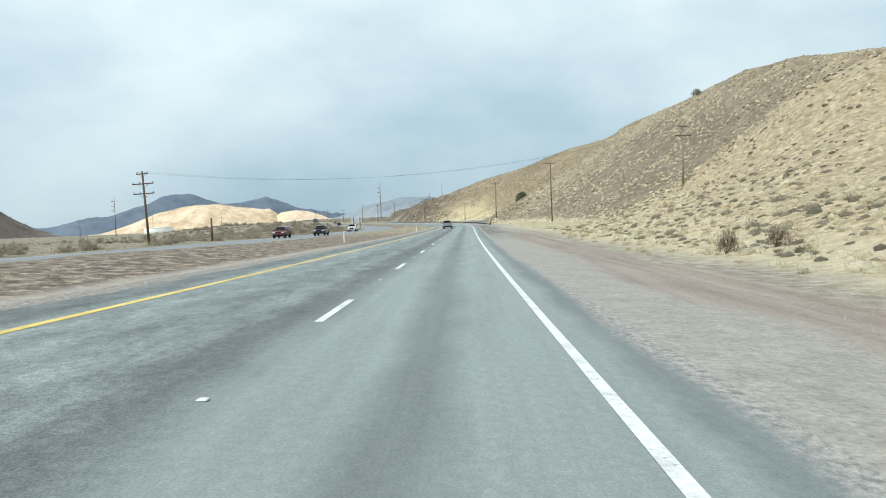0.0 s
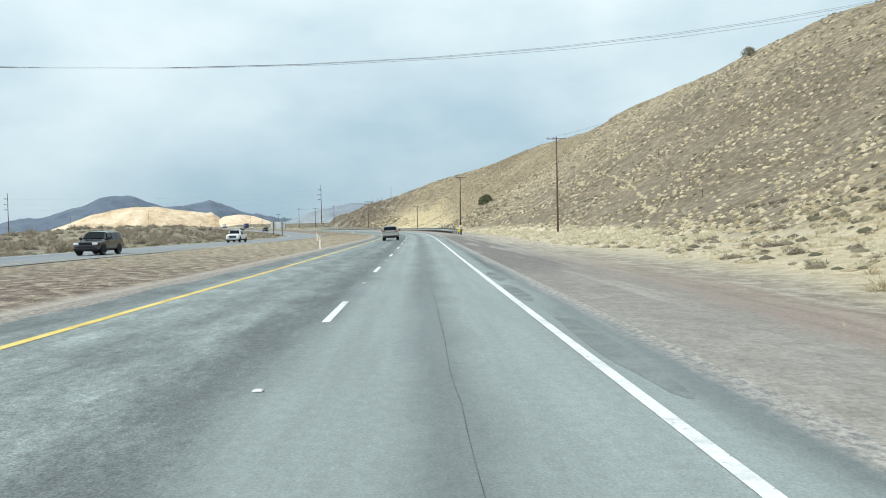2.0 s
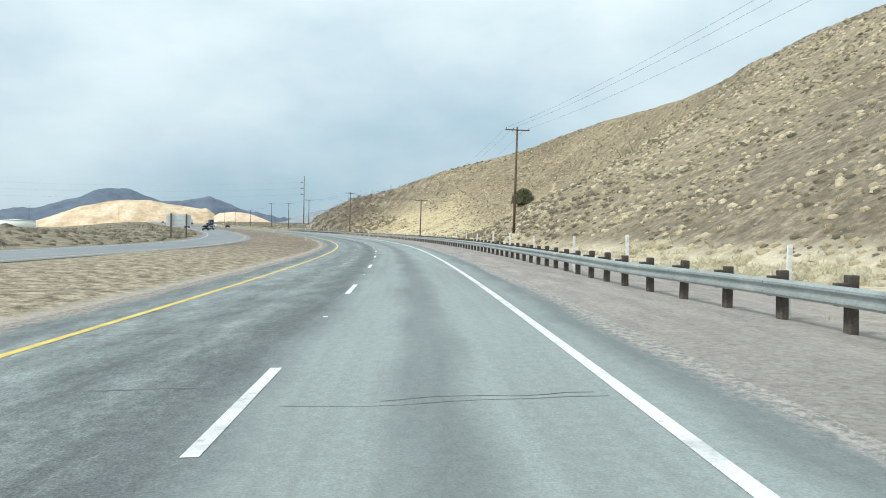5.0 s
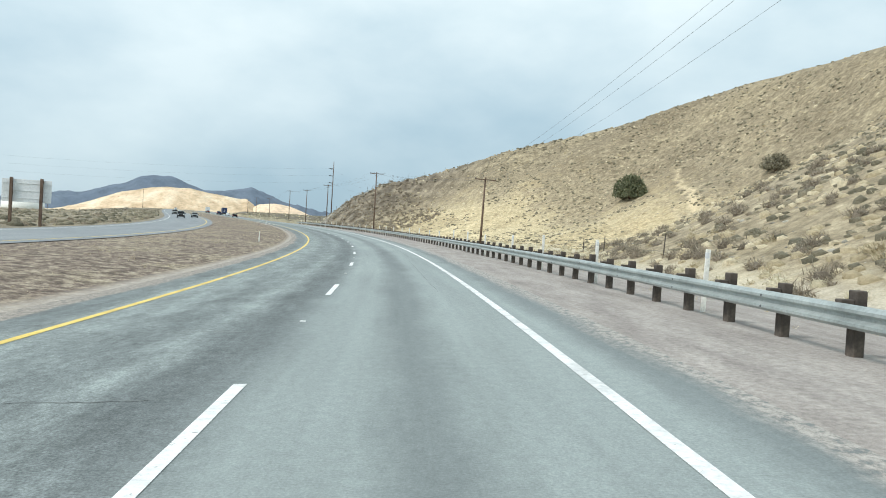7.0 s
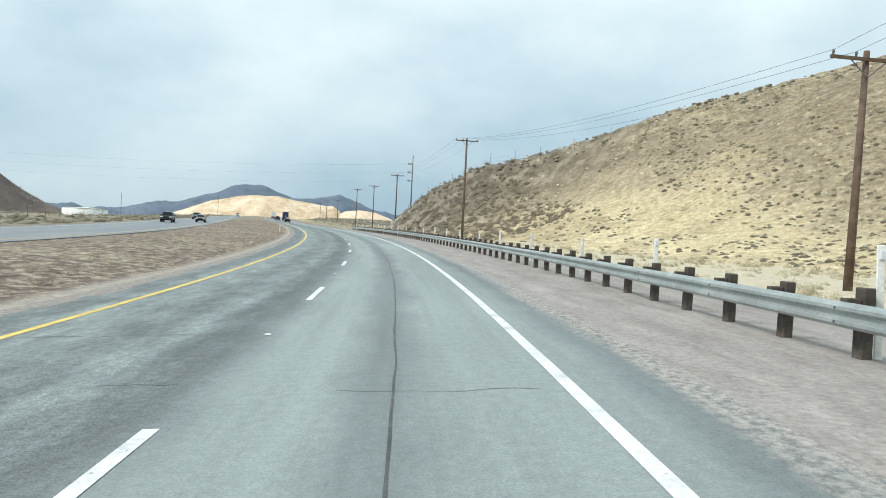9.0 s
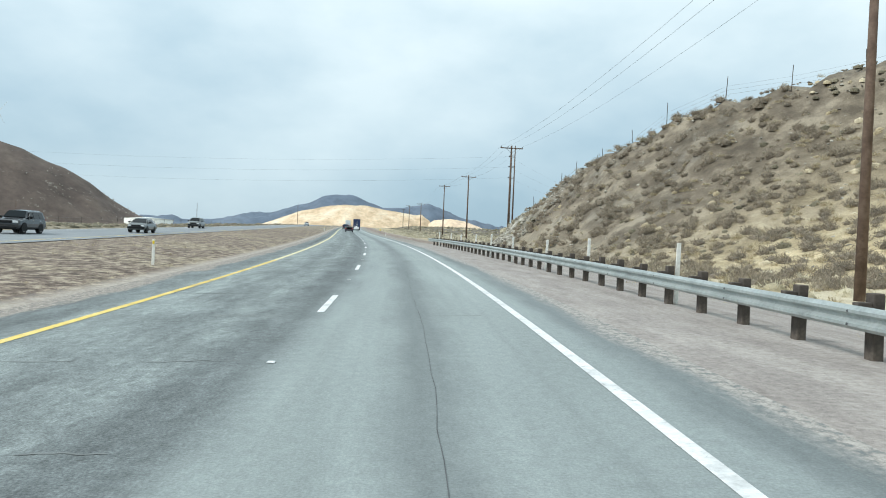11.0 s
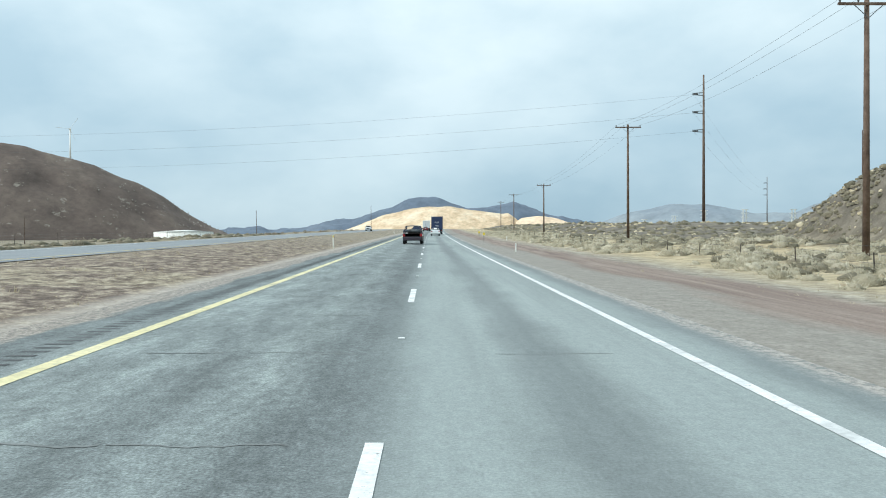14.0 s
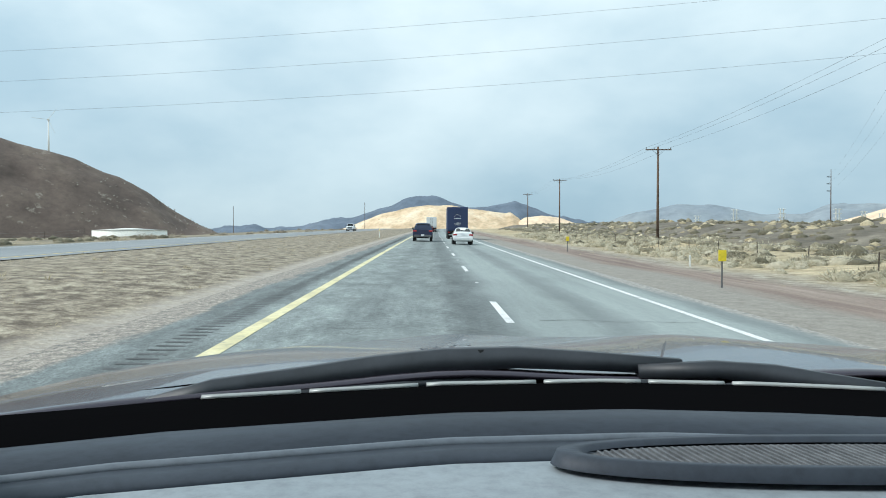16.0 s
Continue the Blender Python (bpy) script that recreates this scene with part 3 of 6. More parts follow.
# pale limestone and earth, lightened further for the sun patch on these hills
SUNLIT_PALE_ROCK = two_scale("sunlit_pale_limestone", (0.44, 0.31, 0.19), (0.70, 0.53, 0.35), (0.86, 0.74, 0.56), 0.016, 0.11, 0.95, 3.0, (0.55, 0.36, 0.22))
SUNLIT_PALE_EARTH = two_scale("sunlit_pale_earth", (0.62, 0.45, 0.31), (0.80, 0.61, 0.43), (0.86, 0.70, 0.52), 0.010, 0.08, 0.95, 1.0)
# aerial haze is mixed into the blue and grey of these two
HAZED_BLUE = two_scale("hazed_mountain", (0.12, 0.155, 0.205), (0.142, 0.18, 0.23), (0.168, 0.205, 0.255), 0.004, 0.02, 1.0)
HAZED_GREY = two_scale("hazed_hills", (0.22, 0.26, 0.30), (0.26, 0.30, 0.33), (0.31, 0.34, 0.36), 0.004, 0.02, 1.0)
DARK_HILL = two_scale("dark_hill", (0.078, 0.058, 0.048), (0.125, 0.094, 0.078), (0.19, 0.148, 0.118), 0.014, 0.09, 0.95, 3.0, (0.27, 0.235, 0.195))
PALE_GRASS = island("pale_grass", (0.55, 0.485, 0.335), (0.70, 0.64, 0.465), (0.84, 0.79, 0.63), 0.9, 0.42)
GREY_GRASS = island("grey_grass", (0.42, 0.375, 0.27), (0.57, 0.52, 0.395), (0.71, 0.66, 0.53), 0.9, 0.3)
STRAW = island("dry_grass", (0.36, 0.295, 0.185), (0.52, 0.44, 0.29), (0.66, 0.585, 0.42), 0.9, 0.25)
SAGE = island("sagebrush", (0.17, 0.16, 0.11), (0.26, 0.24, 0.17), (0.37, 0.335, 0.245), 0.9, 0.2)
BRUSH = island("bare_brush", (0.25, 0.21, 0.155), (0.36, 0.31, 0.235), (0.50, 0.435, 0.34), 0.9, 0.35)
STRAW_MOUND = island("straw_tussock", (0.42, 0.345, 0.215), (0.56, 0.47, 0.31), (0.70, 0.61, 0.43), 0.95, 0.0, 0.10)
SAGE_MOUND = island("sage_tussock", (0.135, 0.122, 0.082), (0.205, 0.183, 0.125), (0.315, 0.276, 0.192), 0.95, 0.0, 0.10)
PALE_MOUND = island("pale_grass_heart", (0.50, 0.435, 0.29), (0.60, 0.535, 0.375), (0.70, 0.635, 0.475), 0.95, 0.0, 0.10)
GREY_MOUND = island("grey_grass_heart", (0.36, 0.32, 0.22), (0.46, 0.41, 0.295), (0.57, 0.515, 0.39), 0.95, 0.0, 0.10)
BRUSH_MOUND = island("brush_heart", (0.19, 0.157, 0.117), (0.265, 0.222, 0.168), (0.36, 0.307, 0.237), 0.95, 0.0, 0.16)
JUNIPER = island("juniper", (0.085, 0.10, 0.052), (0.14, 0.155, 0.085), (0.21, 0.215, 0.13))
ROCK = island("rock", (0.19, 0.175, 0.145), (0.33, 0.305, 0.25), (0.50, 0.475, 0.41))
TRACK = two_scale("track_dirt", (0.34, 0.275, 0.175), (0.44, 0.36, 0.235), (0.52, 0.435, 0.295), 0.8, 7.0)
RUBBER = two_scale("tyre_rubber", (0.012, 0.012, 0.013), (0.022, 0.022, 0.023), (0.035, 0.035, 0.035), 4.0, 20.0, 0.8)
RIM = paint("wheel_rim", (0.32, 0.33, 0.34), 0.35, 0.8, 0.0)
SIGN_BACK = two_scale("sign_aluminium", (0.62, 0.66, 0.67), (0.74, 0.77, 0.78), (0.80, 0.83, 0.84), 0.8, 9.0, 0.55)
GLASS = paint("tinted_glass", (0.006, 0.008, 0.009), 0.08, 0.0, 0.0)
BLACK_TRIM = paint("black_trim", (0.010, 0.011, 0.012), 0.6, 0.0, 0.0)
for dull in (GLASS, BLACK_TRIM):
    dull.node_tree.nodes["Principled BSDF"].inputs["Specular IOR Level"].default_value = 0.22
RED_LAMP = paint("tail_lamp", (0.34, 0.022, 0.03), 0.2, 0.0, 0.8)
CLEAR_LAMP = paint("head_lamp", (0.75, 0.77, 0.78), 0.12, 0.0, 1.0)
CHROME = paint("chrome", (0.65, 0.66, 0.67), 0.15, 1.0, 0.0)
PLATE = paint("plate", (0.75, 0.76, 0.78), 0.5, 0.0, 0.0)


# ---- mesh helpers ----
def mesh_from(name, verts, faces, mat, uvs=None, smooth=False):
    me = bpy.data.meshes.new(name)
    me.from_pydata(verts, [], faces)
    for m in mat if isinstance(mat, (list, tuple)) else [mat]:
        me.materials.append(m)
    if smooth:
        me.polygons.foreach_set("use_smooth", [True] * len(me.polygons))
    if uvs is not None:
        layer = me.uv_layers.new(name="road")
        idx = np.empty(len(me.loops), dtype=np.int32)
        me.loops.foreach_get("vertex_index", idx)
        layer.data.foreach_set("uv", np.asarray(uvs, dtype=np.float32)[idx].ravel())
    me.update()
    return me


def strip(name, ss, ls, zfun, mat, smooth=True):
    """A sheet over all s and l, at zfun(s, l) above the road."""
    verts, uvs = [], []
    for s in ss:
        for l in ls:
            verts.append(spot(s, l, zfun(s, l)))
            uvs.append((l, s))
    n = len(ls)
    faces = [(i * n + j + 1, i * n + j, (i + 1) * n + j, (i + 1) * n + j + 1) for i in range(len(ss) - 1) for j in range(n - 1)]
    return new(name, mesh_from(name, verts, faces, mat, uvs, smooth))


# ---- solid shapes ----
def box(bm, sx, sy, sz, m, bevel=0.0):
    made = bmesh.ops.create_cube(bm, size=1, matrix=m @ Matrix.Diagonal((sx, sy, sz, 1)))
    if bevel:
        edges = list({e for v in made["verts"] for e in v.link_edges})
        bmesh.ops.bevel(bm, geom=edges, offset=bevel, segments=1, affect="EDGES")


def cyl(bm, r1, r2, h, m, seg=10):
    bmesh.ops.create_cone(bm, cap_ends=True, segments=seg, radius1=r1, radius2=r2, depth=h, matrix=m @ Matrix.Translation((0, 0, h / 2)))


def part(name, bm, mat, parent, label="", smooth=False):
    me = bpy.data.meshes.new(name)
    bm.to_mesh(me)
    bm.free()
    me.materials.append(mat)
    if smooth:
        me.polygons.foreach_set("use_smooth", [True] * len(me.polygons))
    ob = new(name, me)
    ob.parent = parent
    if label:
        ob["label"] = label
    return ob


def box_part(name, parent, mat, size, at, bevel=0.0, label="", turn=(0, 0, 0)):
    bm = bmesh.new()
    box(bm, *size, pose(*at, *turn), bevel)
    return part(name, bm, mat, parent, label)


def cyl_part(name, parent, mat, r1, r2, h, at, seg=10, label="", turn=(0, 0, 0)):
    bm = bmesh.new()
    cyl(bm, r1, r2, h, pose(*at, *turn), seg)
    return part(name, bm, mat, parent, label, seg > 8)


def face_part(name, parent, mat, pts, thick=0.012, label=""):
    """A thin plate through the corner points, thickened along its normal."""
    bm = bmesh.new()
    vs = [bm.verts.new(p) for p in pts]
    f = bm.faces.new(vs)
    f.normal_update()
    n = f.normal * thick
    back = [bm.verts.new(Vector(p) - n) for p in pts]
    bm.faces.new(list(reversed(back)))
    k = len(pts)
    for i in range(k):
        bm.faces.new((vs[i], back[i], back[(i + 1) % k], vs[(i + 1) % k]))
    bmesh.ops.recalc_face_normals(bm, faces=bm.faces)
    return part(name, bm, mat, parent, label)


def heading(s):
    return math.degrees(road_at(s)[3])


def stand(name, s, l, label, category, group="", turn=0.0, dz=None):
    """An empty on the ground (or dz over the road) facing along the road."""
    at = ground_at(s, l) if dz is None else spot(s, l, dz)
    ob = tagged(new(name), label, category, group)
    ob.matrix_world = pose(*at, 0, 0, heading(s) + turn)
    return ob


# ---- ground, road, lines ----
GS = list(np.arange(-80, 720, 2.5)) + [720 + 6 * i for i in range(30)] + [900 + 20 * 1.22 ** i * i for i in range(1, 16)]
GR = list(np.arange(0, 30, 1.0)) + list(np.arange(30, 120, 2.0)) + [120 + 8 * 1.28 ** i * i for i in range(18)]
GL = sorted([-r for r in GR[1:]] + list(np.arange(9.6, 22.1, 0.8)) + [9.0, 4.0, 0.0, 22.3, 22.8, 24, 27, 30, 33, 33.8] + [r for r in GR if r > 34.5])
ground = tagged(strip("ground", GS, GL, land, GROUND), "dry tan grass and dirt hillside and verge", "ground", kind="structure")


def zone_layer():
    """Distance past the foot of the slope, and how far up it, for the ground's colours."""
    data = []
    for s in GS:
        foot, crest = lift(s, FOOT_S, FOOT_R), lift(s, CREST_S, CREST_R)
        for l in GL:
            data.append((-l - foot, min(max((-l - foot) / max(crest - foot, 4), 0), 1.5)))
    me = ground.data
    layer = me.uv_layers.new(name="zone")
    idx = np.empty(len(me.loops), dtype=np.int32)
    me.loops.foreach_get("vertex_index", idx)
    layer.data.foreach_set("uv", np.asarray(data, dtype=np.float32)[idx].ravel())


zone_layer()
RS = list(np.arange(-60, 760, 4.0)) + [760 + 20 * i for i in range(40)]
tagged(strip("road", RS, [-1.35, 0.0, 1.8, 3.66, 5.6, 7.66, 9.7], lambda s, l: 0.0, ASPHALT), "worn grey asphalt highway carriageway with two lanes", "road", kind="structure")
tagged(strip("road_opposite", RS, [22.5, 25, 28, 31, 33.5], lambda s, l: 0.07, ASPHALT_2), "grey asphalt opposite carriageway across the median", "road", kind="structure")


def line(name, l, w, mat, label, s0=-60, s1=1300, dz=0.006):
    return tagged(strip(name, list(np.arange(s0, s1, 4.0)), [l - w / 2, l + w / 2], lambda s, q: dz, mat), label, "road marking", kind="structure")


line("edge_line", 0.0, 0.15, WHITE, "solid white edge line painted on asphalt, scuffed")
line("median_line", YELLOW, 0.18, YELLOW_PAINT, "solid yellow median line painted on asphalt", s1=445)
line("median_line", YELLOW, 0.22, FADED_YELLOW, "faded pale yellow median line painted on asphalt", 440)
line("edge_line_opposite", 32.2, 0.15, WHITE, "solid white edge line of the opposite carriageway", dz=0.078)
line("median_line_opposite", 23.7, 0.15, YELLOW_PAINT, "solid yellow line of the opposite carriageway", dz=0.078)
for k in range(-3, 62):
    s0 = DASH_PHASE + 14.63 * k
    tagged(strip("lane_dash", [s0, s0 + 1.8, s0 + 3.66], [3.59, 3.73], lambda s, l: 0.006, WHITE), "white lane dash painted on worn asphalt", "road marking", "lane dashes", "structure")


def band(points, w, across=False):
    """A flat ribbon through (s, l) points on the road."""
    verts, faces = [], []
    for i, (s, l) in enumerate(points):
        k = w * (0.6 + 0.4 * rough(s, l, 1.1, 4.0))
        verts += [spot(s + k, l, 0.004), spot(s - k, l, 0.004)] if across else [spot(s, l - k, 0.004), spot(s, l + k, 0.004)]
        if i:
            a = 2 * i - 2
            faces.append((a + 1, a, a + 2, a + 3))
    return verts, faces


def road_damage():
    rnd = random.Random(5)
    verts, faces = [], []

    def add(points, w, across=False):
        v, f = band(points, w, across)
        n = len(verts)
        faces.extend(tuple(i + n for i in q) for q in f)
        verts.extend(v)

    # seams that wander along the lanes
    for s0, s1, l0, w in ((64, 96, 1.75, 0.005), (276, 297, 0.95, 0.008), (300, 318, 0.62, 0.010), (292, 330, 1.9, 0.007), (326, 392, 1.75, 0.022), (398, 440, 1.82, 0.005), (640, 668, 1.8, 0.008)):
        add([(s, l0 + 0.12 * rough(s, 1.0, 9.0, s0) + 0.04 * rough(s, 2.0, 1.5, s0)) for s in np.arange(s0, s1, 0.8)], w)
    # cracks across
    for _ in range(12):
        s, a = rnd.uniform(20, 700), rnd.choice([0.2, 0.3, 3.9, 4.1])
        b = a + rnd.uniform(1.2, 3.3)
        add([(s + 0.25 * rough(l, s, 0.7, 2.0), l) for l in np.linspace(a, b, 9)], rnd.uniform(0.008, 0.02), True)
    tagged(new("crack_seal", mesh_from("crack_seal", verts, faces, TAR)), "dark tar-filled cracks and seams in the asphalt", "road crack", kind="stuff")
    # old slab joints show through, worn and broken here and there
    verts, faces = [], []
    s = 150.0
    while s < 700:
        s += rnd.uniform(3.8, 5.2)
        a = rnd.uniform(3.9, 4.4)
        while a < 7.4:
            b = min(a + rnd.uniform(0.5, 2.0), 7.5)
            add([(s + 0.10 * rough(l, s, 0.6, 5.0) + 0.05 * rough(l, s, 0.13, 7.0), l) for l in np.linspace(a, b, 18)], rnd.uniform(0.02, 0.05), True)
            a = b + rnd.choice([0.05, 0.3, 0.9])
        if rnd.random() < 0.3:
            a = rnd.uniform(0.3, 1.6)
            add([(s + 0.1 * rough(l, s, 0.6, 9.0), l) for l in np.linspace(a, a + rnd.uniform(0.8, 1.8), 8)], rnd.uniform(0.010, 0.025), True)
    tagged(new("slab_joint", mesh_from("slab_joint", verts, faces, JOINT)), "worn slab joints showing through the old asphalt", "road crack", kind="stuff")
    # rumble strip grooves by the yellow line
    verts, faces = [], []
    for s in np.arange(470, 720, 0.32):
        a = len(verts)
        verts += [spot(s, 8.12, 0.004), spot(s, 8.48, 0.004), spot(s + 0.10, 8.48, 0.004), spot(s + 0.10, 8.12, 0.004)]
        faces.append((a, a + 3, a + 2, a + 1))
    tagged(new("rumble_strip", mesh_from("rumble_strip", verts, faces, TAR)), "rumble strip grooves milled into the asphalt shoulder", "rumble strip", kind="stuff")
    verts, faces = [], []
    for s in np.arange(98, 116, 0.32):
        a = len(verts)
        verts += [spot(s, -0.85, 0.004), spot(s, -0.55, 0.004), spot(s + 0.06, -0.55, 0.004), spot(s + 0.06, -0.85, 0.004)]
        faces.append((a, a + 3, a + 2, a + 1))
    tagged(new("rumble_strip", mesh_from("rumble_strip", verts, faces, JOINT)), "faint rumble strip grooves on the worn outer shoulder", "rumble strip", kind="stuff")
    # broken dark patches of new asphalt beside the edge line
    for s, l, a, b in ((83, -0.42, 3.6, 0.22), (91, -0.3, 2.4, 0.20), (97, -0.35, 2.2, 0.2), (165.5, 0.5, 1.6, 0.28), (172, 1.2, 2.4, 0.5), (44, -0.7, 5.0, 0.2)):
        pts = []
        for i in range(44):
            t = math.tau * i / 44
            k = 1 + 0.3 * rough(math.cos(t) * 2, math.sin(t) * 2, 1.0, s) + 0.15 * rough(math.cos(t) * 7, math.sin(t) * 7, 1.0, s)
            pts.append(spot(s + a * k * math.cos(t), l + b * k * math.sin(t), 0.0035))
        tagged(new("asphalt_patch", mesh_from("asphalt_patch", pts, [tuple(range(44))], PATCH)), "dark ragged patch of newer asphalt on the road", "road patch", "road patches", "structure")
    # raised reflectors between the dashes
    for k in range(0, 48):
        s = DASH_PHASE + 14.63 * k - 5.5
        ob = tagged(new("road_marker"), "small square raised pavement marker on the lane line", "road marker", "road markers")
        ob.matrix_world = pose(*spot(s, 3.66, 0), 0, 0, heading(s))
        box_part("marker_body", ob, WHITE, (0.1, 0.1, 0.02), (0, 0, 0.01), 0.008)


road_damage()


# ---- far hills ----
def ridge(name, centre, turn, profile, depth, mat, label, step, bumps, seed, near=0.5, base=4.0):
    """A long hill: profile is (across, height) from its left to its right end; it falls away to front and back."""
    us, hs = [p[0] for p in profile], [p[1] for p in profile]
    nu = max(8, int((us[-1] - us[0]) / step))
    nv = 26
    verts, faces = [], []
    c, s = math.cos(radians(turn)), math.sin(radians(turn))
    for i in range(nu + 1):
        u = us[0] + (us[-1] - us[0]) * i / nu
        h = max(lift(u, us, hs) - base, 0.0)
        for j in range(nv + 1):
            v = -1 + 2 * j / nv
            w = v * depth * (0.45 + 0.55 * min(1, h / max(hs)))
            k = (1 - abs(v) ** (1.3 if v < 0 else 1.8))
            z = base - 2 + (h + 2) * k
            z += bumps * k * min(1, h / 10) * (noise.fractal(Vector((u, w, seed)) / (depth * 0.28), 1.0, 2.0, 5)) * (1 if abs(v) > 0.12 else 0.35)
            x, y = u, w + near * depth
            verts.append((centre[0] + x * c - y * s, centre[1] + x * s + y * c, z))
    n = nv + 1
    faces = [(i * n + j, (i + 1) * n + j, (i + 1) * n + j + 1, i * n + j + 1) for i in range(nu) for j in range(nv)]
    return tagged(new(name, mesh_from(name, verts, faces, mat, None, True)), label, "hill", kind="structure")


ridge("hill_quarry", (-855, 2754), 19.4, [(-400, -1), (-325, 15), (-255, 41), (-180, 70), (-105, 87), (-40, 96), (27, 94), (111, 82), (185, 71), (200, 74), (228, 56), (236, 34), (262, 26), (280, 4)], 200, SUNLIT_PALE_ROCK, "sunlit pale limestone quarry hill in the distance", 6, 7, 3.3, 0.0)
ridge("hill_pale", (-838, 2706), 19.4, [(160, 4), (203, 34), (238, 57), (287, 64), (336, 58), (384, 42), (440, 15), (467, 4)], 150, SUNLIT_PALE_EARTH, "low pinkish tan hill beside the quarry", 6, 3, 8.1, 0.0)
# the ranges look hazy through their colour; there is no mist volume
ridge("mountain_far", (-1590, 4615), 19.4, [(-2652, 66), (-2244, 44), (-1734, 77), (-1452, 24), (-1244, 30), (-1132, 58), (-1004, 66), (-908, 48), (-716, 55), (-589, 93), (-428, 106), (-205, 176), (-124, 214), (-45, 231), (51, 221), (211, 162), (307, 162), (387, 183), (482, 190), (563, 162), (691, 117), (882, 83), (1042, 66), (1224, 22)], 300, HAZED_BLUE, "hazy blue mountain range on the horizon", 22, 22, 1.7, 0.0)
ridge("mountain_haze", (-123, 3584), 0.64, [(-900, 20), (-600, 24), (-432, 32), (-284, 85), (-181, 106), (-100, 121), (-1, 120), (96, 107), (191, 81), (321, 84), (428, 115), (568, 117), (802, 95), (1100, 120), (1600, 80)], 260, HAZED_GREY, "hazy grey hills far beyond the plain", 18, 14, 5.2, 0.0)
ridge("hill_dark", (-1035, 1617), 42.47, [(-1500, 60), (-900, 110), (-627, 124), (-446, 160), (-311, 170), (-163, 160), (-116, 145), (-59, 131), (1, 105), (53, 79), (107, 41), (163, 9), (190, 2)], 210, DARK_HILL, "dark brown rocky hill with pale boulders", 8, 9, 2.4, 0.0)
ridge("hill_sunlit", (38, 1475), -8.17, [(-90, 5), (-42, 13), (-16, 18), (10, 25), (34, 33), (97, 47), (184, 46), (320, 30), (420, 8)], 90, SUNLIT_PALE_EARTH, "smooth pale sunlit hill beyond the plain", 8, 2.0, 6.6, 0.0)


# ---- guard rail ----
RAIL_S0, RAIL_S1, POST_GAP = 192.0, 488.0, 1.905
W_BEAM = [(0.0, 0.155), (0.035, 0.150), (0.080, 0.105), (0.080, 0.065), (0.012, 0.020), (0.012, -0.020), (0.080, -0.065), (0.080, -0.105), (0.035, -0.150), (0.0, -0.155)]


def rail_l(s):
    return -3.55 - 0.9 * ease((204 - s) / 12) + 0.5 * ease((s - 480) / 11)


def guard_rail():
    thing = tagged(new("guard_rail"), "long galvanised steel W-beam guard rail on dark wooden posts", "guard rail")
    thing.matrix_world = Matrix.Translation(spot(RAIL_S0, -3.6, -0.1))
    inv = thing.matrix_world.inverted()
    n = int((RAIL_S1 - RAIL_S0) / POST_GAP)
    # one post and one spacer block, shared by all
    bm = bmesh.new()
    box(bm, 0.15, 0.2, 1.25, pose(0, 0, 0.13), 0.012)
    post_mesh = bpy.data.meshes.new("post")
    bm.to_mesh(post_mesh), bm.free()
    post_mesh.materials.append(POST_WOOD)
    bm = bmesh.new()
    box(bm, 0.19, 0.15, 0.36, pose(0, 0, 0), 0.01)
    block_mesh = bpy.data.meshes.new("block")
    bm.to_mesh(block_mesh), bm.free()
    block_mesh.materials.append(POST_WOOD)
    rnd = random.Random(3)
    for i in range(n + 1):
        s = RAIL_S0 + i * POST_GAP
        turn = pose(0, 0, 0, rnd.uniform(-1.2, 1.2), rnd.uniform(-1.2, 1.2), heading(s) + rnd.uniform(-2, 2))
        base = spot(s, rail_l(s) - 0.40, 0)
        p = new("post", post_mesh)
        p.parent = thing
        p.matrix_local = inv @ Matrix.Translation(base + Vector((0, 0, rnd.uniform(-0.02, 0.05)))) @ turn
        b = new("block", block_mesh)
        b.parent = thing
        b.matrix_local = inv @ Matrix.Translation(spot(s, rail_l(s) - 0.22, 0.49)) @ turn
    # beam panels of 3.81 m, each lapped a little over the next
    step = POST_GAP * 2
    for i in range(int((RAIL_S1 - RAIL_S0) / step) + 1):
        a = RAIL_S0 + i * step - 0.08
        verts, faces = [], []
        cuts = np.linspace(a, a + step + 0.16, 5)
        k = len(W_BEAM)
        for j, s in enumerate(cuts):
            lap = 0.004 * (j / 4)
            for out, up in W_BEAM:
                verts.append(inv @ spot(s, rail_l(s) - 0.12 + out + lap, 0.475 + up))
            for out, up in W_BEAM:
                verts.append(inv @ spot(s, rail_l(s) - 0.124 + out + lap - 0.004, 0.475 + up))
            if j:
                o, q = 2 * k * (j - 1), 2 * k * j
                for e in range(k - 1):
                    faces.append((o + e, o + e + 1, q + e + 1, q + e))
                    faces.append((o + k + e + 1, o + k + e, q + k + e, q + k + e + 1))
                faces.append((o, q, q + k, o + k))
                faces.append((o + k - 1, o + 2 * k - 1, q + 2 * k - 1, q + k - 1))
        beam = new("beam", mesh_from("beam", verts, faces, STEEL))
        beam.parent = thing
        # bolt heads on the lap
        for up in (-0.085, 0.085):
            bm = bmesh.new()
            c = inv @ spot(a + 0.1, rail_l(a) - 0.12 + 0.085, 0.475 + up)
            bmesh.ops.create_icosphere(bm, subdivisions=1, radius=0.02, matrix=Matrix.Translation(c))
            part("bolt", bm, DARK_STEEL, thing)
    # yellow end marker
    bm = bmesh.new()
    box(bm, 0.36, 0.05, 0.42, inv @ Matrix.Translation(spot(RAIL_S0 - 0.25, rail_l(RAIL_S0) - 0.05, 0.55)) @ pose(0, 0, 0, 0, 0, heading(192)), 0.02)
    part("end_marker", bm, MARKER_YELLOW, thing, "yellow reflective end plate")


guard_rail()


